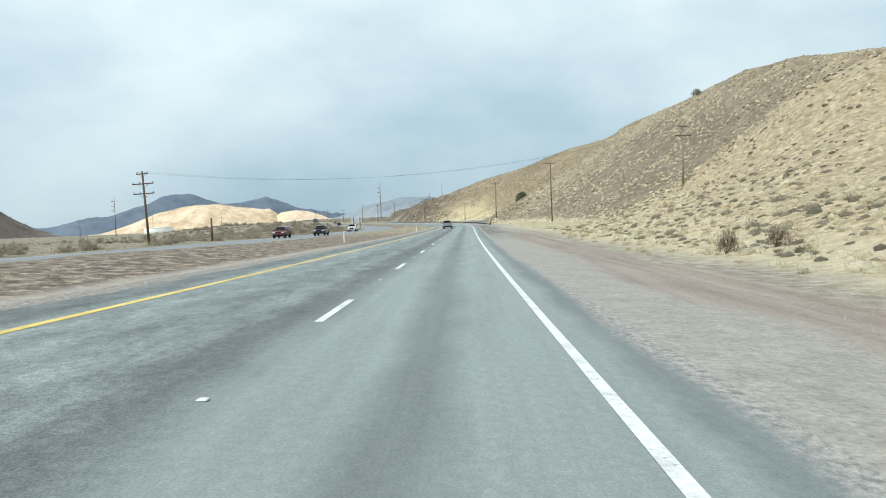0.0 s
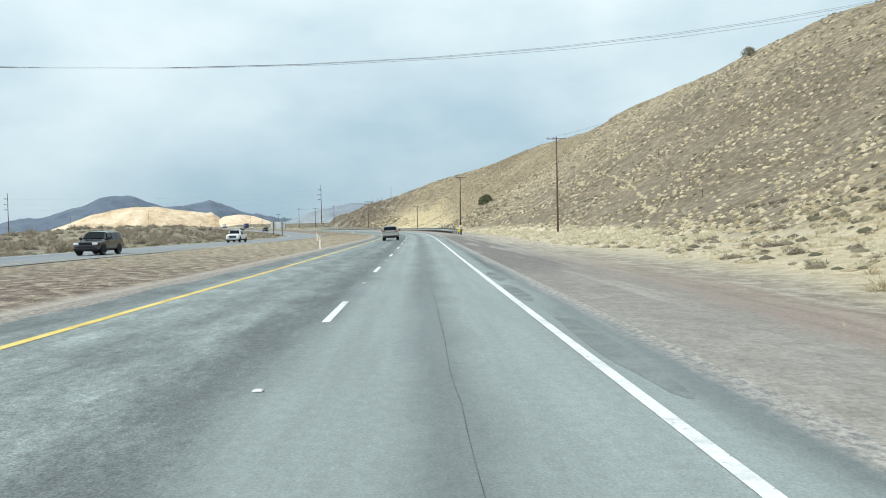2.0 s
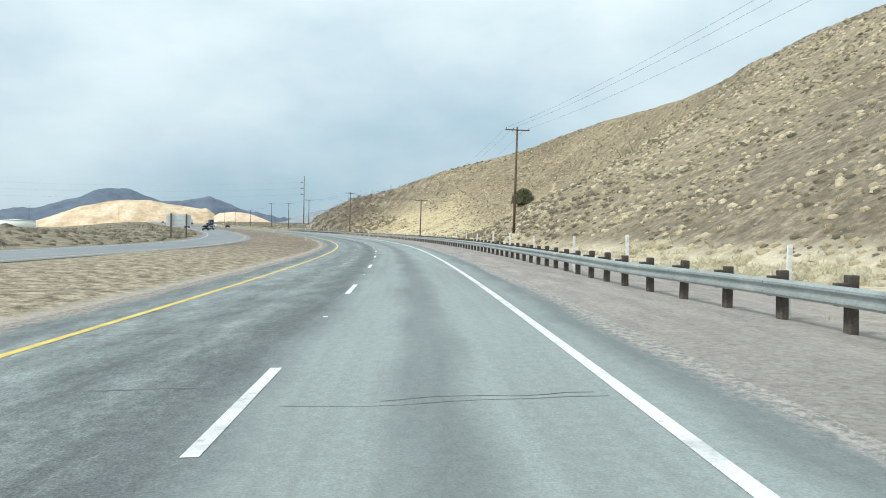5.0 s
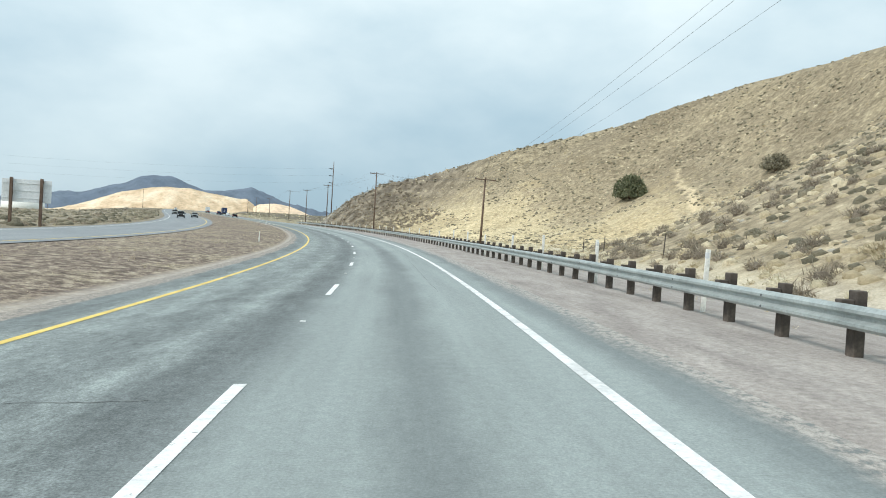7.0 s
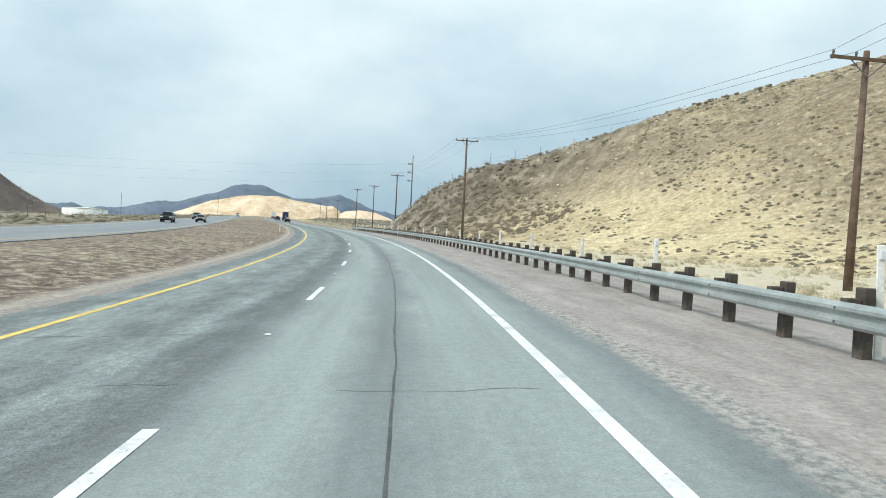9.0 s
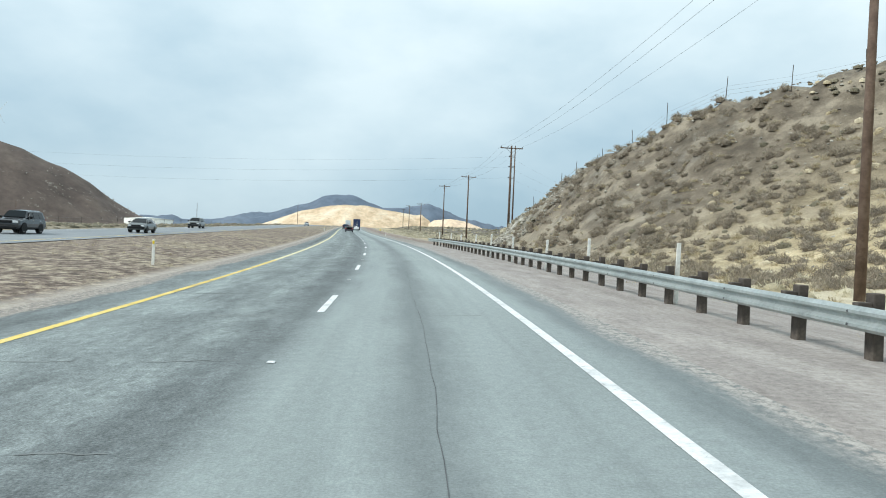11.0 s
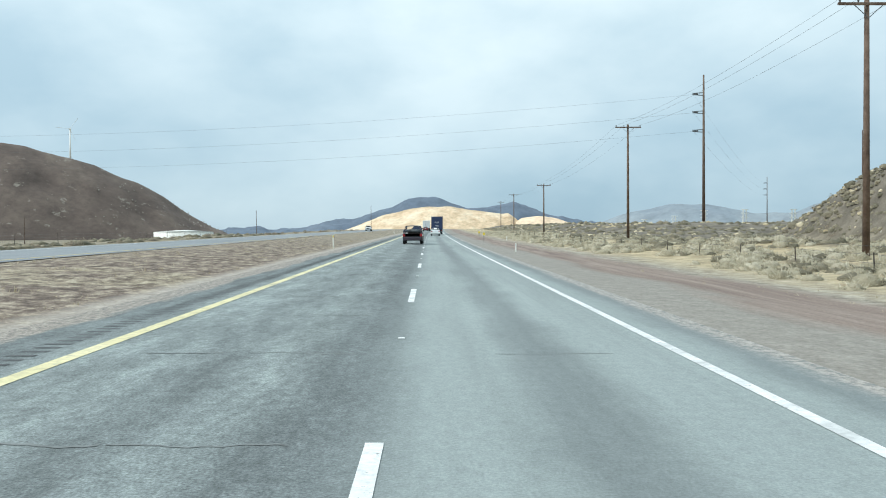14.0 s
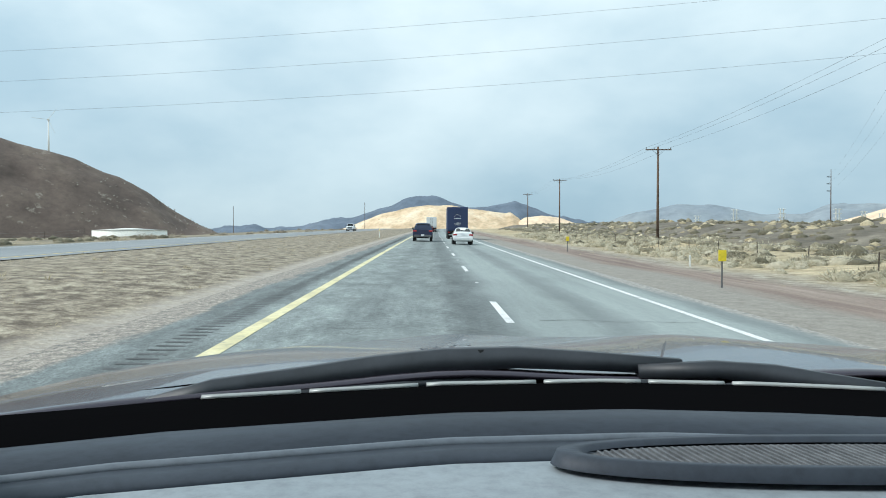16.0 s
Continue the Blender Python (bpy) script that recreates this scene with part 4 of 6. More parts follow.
def delineator(s, l, h=1.15, mat=None, tag="white plastic delineator post beside the road", top=None):
    ob = stand("delineator", s, l, tag, "delineator post", "delineator posts", random.Random(s).uniform(-6, 6))
    bm = bmesh.new()
    box(bm, 0.10, 0.035, h + 0.3, pose(0, 0, h / 2 - 0.15, random.Random(s).uniform(-2, 2), random.Random(s + 1).uniform(-2, 2), 0), 0.008)
    part("post", bm, mat or MARKER_WHITE, ob)
    box_part("reflector", ob, top or CLEAR_LAMP, (0.075, 0.045, 0.12), (0, -0.008, h - 0.12), 0.006, "small reflector")


for i, s in enumerate(np.arange(196, 490, 7.62)):
    delineator(float(s) + 0.5 * math.sin(i * 2.3), rail_l(s) - 0.62, 1.35 + 0.08 * math.sin(i * 1.7))
for s, l in ((134.6, 10.0), (168, 14.5), (579.6, 10.3), (62, 11), (330, 12.0), (436, 11.0), (690, 11.0)):
    delineator(s, l, 0.95, tag="white flexible delineator post standing in the median", top=MARKER_YELLOW)
for s, l in ((579.5, -3.2), (639, -8.5)):
    delineator(s, l, 0.6, tag="short white marker post beside the verge")


def object_marker(s, l):
    ob = stand("object_marker", s, l, "yellow square object marker sign on a steel post", "sign")
    cyl_part("post", ob, DARK_STEEL, 0.025, 0.025, 1.25, (0, 0, -0.2), 8)
    box_part("plate", ob, MARKER_YELLOW, (0.25, 0.012, 0.34), (0, -0.03, 0.98), 0.006, "plain yellow reflective plate")


object_marker(622.5, -3.9)
object_marker(658, -5.5)


# ---- utility poles and their wires ----
WIRES = []


def pole(s, l, top, arms=1, lean=0.0, turn=0.0, width=3.0, label="weathered brown wooden utility pole with a crossarm", mat=None):
    g = ground_at(s, l)
    p = tagged(new("utility_pole"), label, "utility pole", "utility poles")
    p.matrix_world = Matrix.Translation(g) @ pose(0, 0, 0, 0, lean, heading(s) + turn)
    h = road_at(s)[2] + top - g.z
    cyl_part("pole", p, mat or WOOD, 0.175, 0.11, h + 0.4, (0, 0, -0.4), 12)
    ends = []
    for a in range(arms):
        z = h - 0.35 - 1.25 * a
        w = width * (0.55 if arms > 1 and a == 0 else 1)
        box_part("crossarm", p, WOOD, (w, 0.10, 0.13), (0, -0.15, z), 0.01)
        for sx in (-1, 1):
            bm = bmesh.new()
            box(bm, 0.85 * w / 2.5 + 0.1, 0.02, 0.035, pose(sx * 0.36 * w / 2.5, -0.16, z - 0.30, 0, -sx * 42, 0))
            part("brace", bm, DARK_STEEL, p)
        for x in (-w / 2 + 0.1, -w / 6, w / 2 - 0.1) if a == 0 or arms > 1 else ():
            bm = bmesh.new()
            cyl(bm, 0.03, 0.055, 0.11, pose(x, -0.15, z + 0.06), 8)
            cyl(bm, 0.06, 0.03, 0.10, pose(x, -0.15, z + 0.16), 8)
            part("insulator", bm, DARK_STEEL, p)
            if a == 0:
                ends.append(p.matrix_world @ Vector((x, -0.15, z + 0.25)))
    WIRES.append(ends)
    return p


def wire(a, b, sag, r=0.009):
    n = 14
    verts, faces = [], []
    d = (b - a).normalized()
    side = d.cross(Vector((0, 0, 1))).normalized()
    up = side.cross(d)
    for i in range(n + 1):
        t = i / n
        c = a.lerp(b, t) - Vector((0, 0, 4 * sag * t * (1 - t)))
        verts += [c + side * r, c - side * r * 0.5 + up * r, c - side * r * 0.5 - up * r]
        if i:
            o = 3 * i - 3
            faces += [(o, o + 1, o + 4, o + 3), (o + 1, o + 2, o + 5, o + 4), (o + 2, o, o + 3, o + 5)]
    tagged(new("power_line", mesh_from("power_line", verts, faces, DARK_STEEL)), "thin dark overhead power line between poles", "power line", "power lines")


pole(193.3, -20.2, 15.0)
pole(274.9, -13.6, 14.4, lean=1.0)
pole(359.4, -15.5, 9.0, lean=1.2)
pole(430.5, -12.3, 13.2)
pole(506.9, -15.3, 13.0)
pole(559.6, -18.1, 12.75)
pole(612.5, -20.1, 13.6)
pole(688.1, -21.2, 10.8)
pole(770, -23, 12.0)
pole(850, -25, 12.0)
for a, b in zip(WIRES, WIRES[1:]):
    for p, q in zip(a, b):
        wire(p, q, 0.012 * (q - p).length)
left = pole(97, 41.5, 9.6, 3, -2.5, 8, 2.6, "dark wooden utility pole with three crossarms")
LEFT_ENDS = WIRES[-1]
# a pole on the slope takes the lines over the road and on to the roadside row
pole(110.5, -29.5, 14.0, 2, 0.6, 18, 2.6, "sun-bleached wooden utility pole with two crossarms on the slope", PALE_WOOD)
for p, q in zip(LEFT_ENDS, WIRES[-1]):
    wire(p, q, 3.5, 0.006)
for p, q in zip(WIRES[0], WIRES[-1]):
    wire(p, q, 0.9)
for s, l, h in ((111.6, 38.3, 3.4), (150, 120, 9), (175, 128, 9), (205, 150, 9), (230, 170, 9), (260, 190, 9)):
    q = stand("wooden_post", s, l, "plain dark wooden post on the plain", "post", "wooden posts")
    cyl_part("post", q, WOOD, 0.16, 0.13, h + 0.3, (0, 0, -0.3), 10)


def tall_pole(s, l, top, turn, label="tall dark transmission pole with three staggered arms"):
    g = ground_at(s, l)
    p = tagged(new("transmission_pole"), label, "transmission pole", "transmission poles")
    p.matrix_world = Matrix.Translation(g) @ pose(0, 0, 0, 0, 0, heading(s) + turn)
    h = road_at(s)[2] + top - g.z
    cyl_part("pole", p, WOOD, 0.34, 0.17, h + 0.5, (0, 0, -0.5), 12)
    tips = []
    for k, z in enumerate((h - 4.2, h - 8.0, h - 11.9)):
        for dz in (0.0, 0.42):
            bm = bmesh.new()
            box(bm, 2.5, 0.14, 0.16, pose(-1.1, 0, z + dz, 0, 4 - 18 * dz, 0))
            part("arm", bm, DARK_STEEL, p)
        bm = bmesh.new()
        cyl(bm, 0.09, 0.09, 0.9, pose(-2.1, 0, z + 0.2, 0, 90, 0), 8)
        part("insulator", bm, DARK_STEEL, p)
        tips.append(p.matrix_world @ Vector((-2.1, 0, z + 0.1)))
    return tips


T0 = tall_pole(684.3, -54.3, 33.2, 0)
T1 = tall_pole(702, 165, 28.5, 0)
T2 = tall_pole(1040, -210, 33, 0)
for a, b in ((T0, T1), (T0, T2)):
    for p, q in zip(a, b):
        wire(p, q, 3.0, 0.012)
for s, l, h in ((1150, 60, 22), (1130, 150, 24), (900, 215, 14), (812.6, -154.9, 34)):
    q = stand("wooden_post", s, l, "distant dark pole standing on the plain", "post", "wooden posts")
    cyl_part("post", q, WOOD, 0.22, 0.15, h + 0.4, (0, 0, -0.4), 8)


# white lattice towers of the substation beyond the plain
def pylon(s, l, h):
    ob = stand("pylon", s, l, "distant white steel H-frame pylon", "pylon", "pylons", 20)
    for x in (-1.8, 1.8):
        cyl_part("mast", ob, MARKER_WHITE, 0.6, 0.5, h + 0.5, (x, 0, -0.5), 8)
    for z in (h - 0.6, h - 4.2, h - 8):
        if z > 2:
            box_part("crossbar", ob, MARKER_WHITE, (8.5, 0.5, 0.6), (0, 0, z), 0.03)


for s, l, h in ((1480, -275, 17), (1330, -262, 19), (1300, -290, 19), (1290, -330, 18), (1330, -370, 17), (1380, -410, 16), (1520, -250, 14), (1420, -560, 30), (1400, -590, 32)):
    pylon(s, l, h)


# ---- sign, fences, tank, turbine ----
def sign_back(s, l):
    ob = stand("road_sign", s, l, "back of a grey road sign on two wooden posts", "road sign", turn=4)
    for x in (-1.4, 1.4):
        box_part("post", ob, WOOD, (0.26, 0.3, 5.2), (x, 0, 2.2), 0.012)
    box_part("panel", ob, SIGN_BACK, (4.6, 0.04, 2.3), (0, 0.18, 3.5), 0.01, "bare aluminium sign back")
    for z in (2.75, 3.5, 4.25):
        box_part("stiffener", ob, SIGN_BACK, (4.4, 0.04, 0.06), (0, 0.142, z), 0.006)


sign_back(341, 35.9)


def fence(name, points, gap, label, h=1.2):
    """Steel posts along (s, l) points with three wires."""
    ob = tagged(new(name), label, "fence")
    ob.matrix_world = Matrix.Translation(ground_at(*points[0]))
    inv = ob.matrix_world.inverted()
    run = np.linspace(0, len(points) - 1, int(gap))
    spots = [(float(np.interp(k, range(len(points)), [p[0] for p in points])), float(np.interp(k, range(len(points)), [p[1] for p in points]))) for k in run]
    tops = []
    for i, (s, l) in enumerate(spots):
        bm = bmesh.new()
        cyl(bm, 0.036, 0.03, h + 0.3, Matrix.Translation(inv @ (ground_at(s, l) - Vector((0, 0, 0.3)))) @ pose(0, 0, 0, 3 * math.sin(i * 2.1), 3 * math.cos(i * 1.3), 0), 6)
        part("fence_post", bm, POST_WOOD, ob)
        tops.append(inv @ ground_at(s, l))
    for z in (0.4, 0.75, 1.1):
        verts, faces = [], []
        for i, t in enumerate(tops):
            c = t + Vector((0, 0, z))
            verts += [c, c + Vector((0, 0, 0.012)), c + Vector((0.008, 0.008, 0.006))]
            if i:
                o = 3 * i - 3
                faces += [(o, o + 1, o + 4, o + 3), (o + 1, o + 2, o + 5, o + 4), (o + 2, o, o + 3, o + 5)]
        w = new("wire", mesh_from("wire", verts, faces, DARK_STEEL))
        w.parent = ob


fence("wire_fence", [(448, -46), (462, -33), (475, -23), (488, -18.5), (500, -17)], 13, "thin wire fence with steel posts along the rocky crest", 2.0)
fence("wire_fence", [(540, -15), (600, -14.5), (660, -15.5), (740, -17)], 28, "wire fence with short wooden posts in the dry grass", 0.85)
fence("wire_fence", [(201, -39), (194.5, -38.5), (179.6, -35), (168, -32), (160.8, -30.8)], 5, "five leaning fence stakes running down the stony slope", 1.3)
fence("wire_fence", [(420, 47), (500, 46), (600, 48), (700, 50)], 30, "wire fence beyond the opposite carriageway", 1.3)
fence("wire_fence", [(296, -12.5), (318, -15), (338, -22)], 4, "few leaning fence posts below the slope", 1.3)


def storage_tank():
    x, y = -326, 852
    ob = tagged(new("storage_tank"), "low round white water storage tank on the plain", "storage tank")
    ob.matrix_world = pose(x, y, -3.0)
    cyl_part("shell", ob, MARKER_WHITE, 15, 15, 10.0, (0, 0, 0), 48)
    cyl_part("roof", ob, MARKER_WHITE, 15.2, 2.0, 0.9, (0, 0, 10.0), 48, "shallow conical roof")


storage_tank()


def wind_turbine(x, y, z, h):
    ob = tagged(new("wind_turbine"), "white wind turbine standing still on the dark hill", "wind turbine")
    ob.matrix_world = pose(x, y, z, 0, 0, 40)
    cyl_part("tower", ob, MARKER_WHITE, 1.7, 1.0, h, (0, 0, 0), 16)
    box_part("nacelle", ob, MARKER_WHITE, (3, 8, 3), (0, -1, h + 1), 0.6)
    for k in range(3):
        bm = bmesh.new()
        box(bm, 0.5, 0.25, 22, pose(0, -5.5, h + 1, 0, 35 + 120 * k, 0) @ pose(0, 0, 12), 0.12)
        part("blade", bm, MARKER_WHITE, ob)


wind_turbine(-1105, 1553, 124, 66)


# ---- plants and stones ----
def merged(name, mat, kinds, places, label, category, smooth=False):
    """One mesh of many small shapes: kinds are (verts, faces) arrays, places are (point, scale xyz, turn, kind)."""
    allv, allf, off = [], [], 0
    for at, sc, turn, k in places:
        v, f = kinds[k]
        c, s = math.cos(turn), math.sin(turn)
        w = v * np.array(sc)
        w = np.stack([w[:, 0] * c - w[:, 1] * s, w[:, 0] * s + w[:, 1] * c, w[:, 2]], 1) + np.array(at)
        allv.append(w)
        allf.append(f + off)
        off += len(v)
    verts, faces = np.concatenate(allv).astype(np.float32), np.concatenate(allf).astype(np.int32)
    me = bpy.data.meshes.new(name)
    me.vertices.add(len(verts)), me.loops.add(faces.size), me.polygons.add(len(faces))
    me.vertices.foreach_set("co", verts.ravel())
    me.loops.foreach_set("vertex_index", faces.ravel())
    me.polygons.foreach_set("loop_start", np.arange(0, faces.size, faces.shape[1], dtype=np.int32))
    me.materials.append(mat)
    if smooth:
        me.polygons.foreach_set("use_smooth", [True] * len(me.polygons))
    me.update(calc_edges=True)
    return tagged(new(name, me), label, category, kind="stuff")


def tuft(rng, blades, spread, w):
    """A clump of thin bent grass blades."""
    v, f = [], []
    for _ in range(blades):
        a, lean = rng.uniform(0, math.tau), rng.uniform(0.1, 1.0) * spread
        b = rng.uniform(0, math.tau)
        r = 0.5 * math.sqrt(rng.random())
        bx, by = r * math.cos(b), r * math.sin(b)
        h = rng.uniform(0.45, 1.0) * (1.15 - r)
        px, py = -math.sin(a) * w, math.cos(a) * w
        tx, ty = bx + lean * math.cos(a) + r * math.cos(b), by + lean * math.sin(a) + r * math.sin(b)
        o = len(v)
        v += [(bx - px, by - py, 0), (bx + px, by + py, 0), (tx + px * 0.3, ty + py * 0.3, h), (tx - px * 0.3, ty - py * 0.3, h)]
        f.append((o, o + 1, o + 2, o + 3))
    return np.array(v), np.array(f)


def shrub(rng, leaves, size, stems=9):
    """A dome of small leaf sprays on thin stems."""
    v, f = [], []

    def quad(p, a, b):
        o = len(v)
        v.extend([p - a - b, p + a - b, p + a + b, p - a + b])
        f.append((o, o + 1, o + 2, o + 3))

    for _ in range(stems):
        a, t = rng.uniform(0, math.tau), rng.uniform(0.2, 0.9)
        tip = np.array([t * math.cos(a), t * math.sin(a), rng.uniform(0.5, 0.95)])
        side = np.array([-math.sin(a), math.cos(a), 0]) * 0.007
        o = len(v)
        v.extend([-side, side, tip + side * 0.4, tip - side * 0.4])
        f.append((o, o + 1, o + 2, o + 3))
    lumps = rng.normal(0, 1, (6, 3))
    for _ in range(leaves):
        a, u = rng.uniform(0, math.tau), rng.uniform(0.0, 1.0)
        k = 0.72 + 0.28 * math.sin(3 * a + lumps[0, 0]) * math.cos(2 * a + lumps[1, 1])
        r = math.sqrt(rng.uniform(0.35, 1.0))
        z = u * r
        rad = math.sqrt(max(0, 1 - u * u)) * r * k
        p = np.array([rad * math.cos(a), rad * math.sin(a), 0.08 + 0.92 * z * (0.8 + 0.2 * k)])
        d = rng.normal(0, 1, 3)
        d[2] = abs(d[2]) + 0.4
        d /= np.linalg.norm(d)
        e = np.cross(d, rng.normal(0, 1, 3))
        e /= np.linalg.norm(e)
        quad(p, d * size * rng.uniform(0.6, 1.4), e * size * rng.uniform(0.25, 0.5))
    return np.array(v), np.array(f)


def stone(rng):
    """An angular stone: the hull of a few jittered points."""
    bm = bmesh.new()
    for _ in range(11):
        p = Vector(rng.normal(0, 1, 3))
        bm.verts.new(p.normalized() * rng.uniform(0.65, 1.05))
    made = bmesh.ops.convex_hull(bm, input=bm.verts)
    bmesh.ops.delete(bm, geom=[g for g in made["geom_interior"] if isinstance(g, bmesh.types.BMVert)], context="VERTS")
    bmesh.ops.triangulate(bm, faces=bm.faces)
    bm.verts.index_update()
    v = np.array([q.co[:] for q in bm.verts])
    f = np.array([[q.index for q in t.verts] for t in bm.faces])
    bm.free()
    return v, f


def mound(rng, sides=6, rings=((0.95, -0.6), (0.95, 0.42))):
    """A lumpy rounded tussock whose foot reaches into the slope."""
    v, f = [], []
    for r, z in rings:
        turn = rng.uniform(0, 1)
        for i in range(sides):
            a, k = math.tau * (i + turn * 0.5) / sides, rng.uniform(0.72, 1.18)
            v.append((r * k * math.cos(a), r * k * math.sin(a), z * rng.uniform(0.8, 1.15)))
    v.append((rng.uniform(-0.15, 0.15), rng.uniform(-0.15, 0.15), rng.uniform(0.9, 1.1)))
    for j in range(len(rings) - 1):
        for i in range(sides):
            a, b = j * sides + i, j * sides + (i + 1) % sides
            f += [(a, b, b + sides), (a, b + sides, a + sides)]
    o = (len(rings) - 1) * sides
    f += [(o + i, o + (i + 1) % sides, len(v) - 1) for i in range(sides)]
    return np.array(v), np.array(f)


def puff(rng, blades, w, length, spread=0.5):
    """A soft dome of fine short blades that point outwards and up."""
    v, f = [], []
    lobes = rng.uniform(0, math.tau, 3)
    for _ in range(blades):
        a, e = rng.uniform(0, math.tau), math.asin(rng.uniform(0.02, 1.0))
        out = np.array([math.cos(a) * math.cos(e), math.sin(a) * math.cos(e), math.sin(e)])
        k = 0.80 + 0.14 * math.sin(2 * a + lobes[0]) + 0.10 * math.sin(5 * a + lobes[1]) * math.cos(3 * e + lobes[2])
        p = out * k * rng.uniform(0.25, 1.0) ** 0.6
        d = out + np.array([0, 0, 0.5]) + spread * rng.normal(0, 1, 3)
        d *= length * rng.uniform(0.6, 1.3) / np.linalg.norm(d)
        side = np.cross(d, rng.normal(0, 1, 3))
        side *= w / np.linalg.norm(side)
        root, tip = p - d * 0.6, p + d * 0.4
        root[2] = max(root[2], 0.0)
        o = len(v)
        v += [root - side, root + side, tip]
        f.append((o, o + 1, o + 2))
    return np.array(v), np.array(f)


def plants():
    rng = np.random.default_rng(11)
    small = [tuft(rng, 9, 0.6, 0.045) for _ in range(8)]
    mounds = [mound(rng) for _ in range(12)]
    hearts = [mound(rng, 8, ((0.9, -0.5), (1.0, 0.2), (0.62, 0.8))) for _ in range(12)]
    soft = [puff(rng, 135, 0.032, 0.36, 0.38) for _ in range(8)]
    twigs = [puff(rng, 190, 0.026, 0.40, 0.55) for _ in range(8)]
    stones = [stone(rng) for _ in range(8)]

    def scatter(n, srange, lrange, size, tall, kinds, keep=None, bias=1.0):
        out = []
        while len(out) < n:
            s = rng.uniform(*srange)
            l = lrange[0] + (lrange[1] - lrange[0]) * rng.random() ** bias
            if keep is not None and not keep(s, l):
                continue
            k = rng.uniform(*size)
            out.append((ground_at(s, l) - Vector((0, 0, 0.04)), (k, k * rng.uniform(0.8, 1.2), k * rng.uniform(*tall)), rng.uniform(0, math.tau), int(rng.integers(kinds))))
        return out

    def on_hill(s, l):
        r = -l
        return r > lift(s, FOOT_S, FOOT_R) + 1 and rough(s, l, 14.0, 4.0) + 0.5 * rough(s, l, 5.0, 8.0) > -0.12

    def slope(s, l):
        if 462 < s < 516 and 10 < -l < 26 and rng.random() < 0.85:
            return False
        return -l > lift(s, FOOT_S, FOOT_R) - 2

    def foot_zone(s, l):
        return abs(-l - lift(s, FOOT_S, FOOT_R)) < 7 and -l > 8.5

    def dark_slope(s, l):
        return slope(s, l) and -l > lift(s, FOOT_S, FOOT_R) + 1.5 and rough(s, l, 9.0, 4.0) + 0.6 * rough(s, l, 3.0, 8.0) > -0.1

    def valley(s, l):
        return 9.5 < -l < lift(s, FOOT_S, FOOT_R) + 2.0 and rough(s, l, 4.0, 5.0) > -0.35

    def field_grass(s, l):
        return rough(s, l, 7.0, 2.0) > -0.15 and (s < 640 or -l < 21)

    def patchy(s, l):
        return slope(s, l) and rough(s, l, 18.0, 2.0) + 0.7 * rough(s, l, 6.0, 5.0) > -0.25

    def cores(spots, size=0.62):
        """Denser hearts for soft clumps."""
        return [(at, tuple(c * size for c in sc), turn, int(rng.integers(12))) for at, sc, turn, _ in spots]

    # crowded rounded tussocks: straw-coloured and grey-olive
    places = scatter(5500, (-20, 520), (-13, -92), (0.14, 0.40), (0.5, 0.8), 12, patchy, 1.1)
    places += scatter(4500, (112, 335), (-12, -70), (0.13, 0.42), (0.5, 0.85), 12, dark_slope, 1.2)
    places += scatter(900, (600, 900), (-22, -110), (0.25, 0.6), (0.5, 0.8), 12, None, 1.6)
    places += scatter(500, (515, 640), (-45, -75), (0.10, 0.26), (0.5, 0.8), 12)
    places += scatter(650, (518, 626), (-36, -46), (0.12, 0.32), (0.5, 0.8), 12)
    places += scatter(2200, (-20, 150), (-11.5, -45), (0.12, 0.36), (0.45, 0.8), 12, None, 1.2)
    merged("tussock", STRAW_MOUND, mounds, places, "rounded straw-coloured tussocks crowded over the slope", "shrub", True)
    places = scatter(5500, (-20, 520), (-13, -95), (0.13, 0.36), (0.5, 0.8), 12, on_hill, 1.1)
    places += scatter(5500, (112, 335), (-13, -75), (0.13, 0.38), (0.45, 0.8), 12, dark_slope, 1.2)
    places += scatter(1800, (515, 660), (-36, -80), (0.15, 0.45), (0.5, 0.75), 12)
    places += scatter(2000, (518, 626), (-36, -46), (0.15, 0.42), (0.5, 0.8), 12)
    places += scatter(3000, (290, 450), (-26, -88), (0.15, 0.42), (0.45, 0.75), 12, on_hill)
    places += scatter(1500, (-20, 140), (-12, -75), (0.14, 0.40), (0.45, 0.75), 12, None, 1.2)
    places += scatter(2600, (600, 900), (-19, -110), (0.3, 0.85), (0.5, 0.8), 12, None, 1.7)
    places += scatter(500, (505, 760), (-11.5, -25), (0.25, 0.6), (0.5, 0.8), 12, field_grass)
    places += scatter(2600, (150, 700), (35.5, 130), (0.25, 0.8), (0.45, 0.75), 12, None, 1.6)
    merged("tussock", SAGE_MOUND, mounds, places, "rounded grey-olive tussocks crowded over the slope", "shrub", True)
    # fluffy pale grass at the foot of the slope and along the fence
    clumped = lambda s, l: valley(s, l) and rough(s, l, 5.0, 12.0) > -0.05
    places = scatter(820, (128, 240), (-9.5, -25), (0.4, 1.1), (0.5, 0.75), 8, clumped)
    places += scatter(420, (238, 470), (-8.5, -34), (0.3, 0.75), (0.5, 0.85), 8, valley)
    places += scatter(560, (-20, 130), (-10.5, -27), (0.25, 0.8), (0.5, 0.8), 8)
    merged("dry_grass", PALE_GRASS, soft, places, "fluffy pale domes of dry grass beside the verge", "grass")
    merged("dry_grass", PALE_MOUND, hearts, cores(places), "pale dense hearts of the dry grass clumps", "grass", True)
    places = scatter(1500, (503, 760), (-10.0, -25), (0.4, 1.05), (0.55, 0.85), 8, field_grass, 1.1)
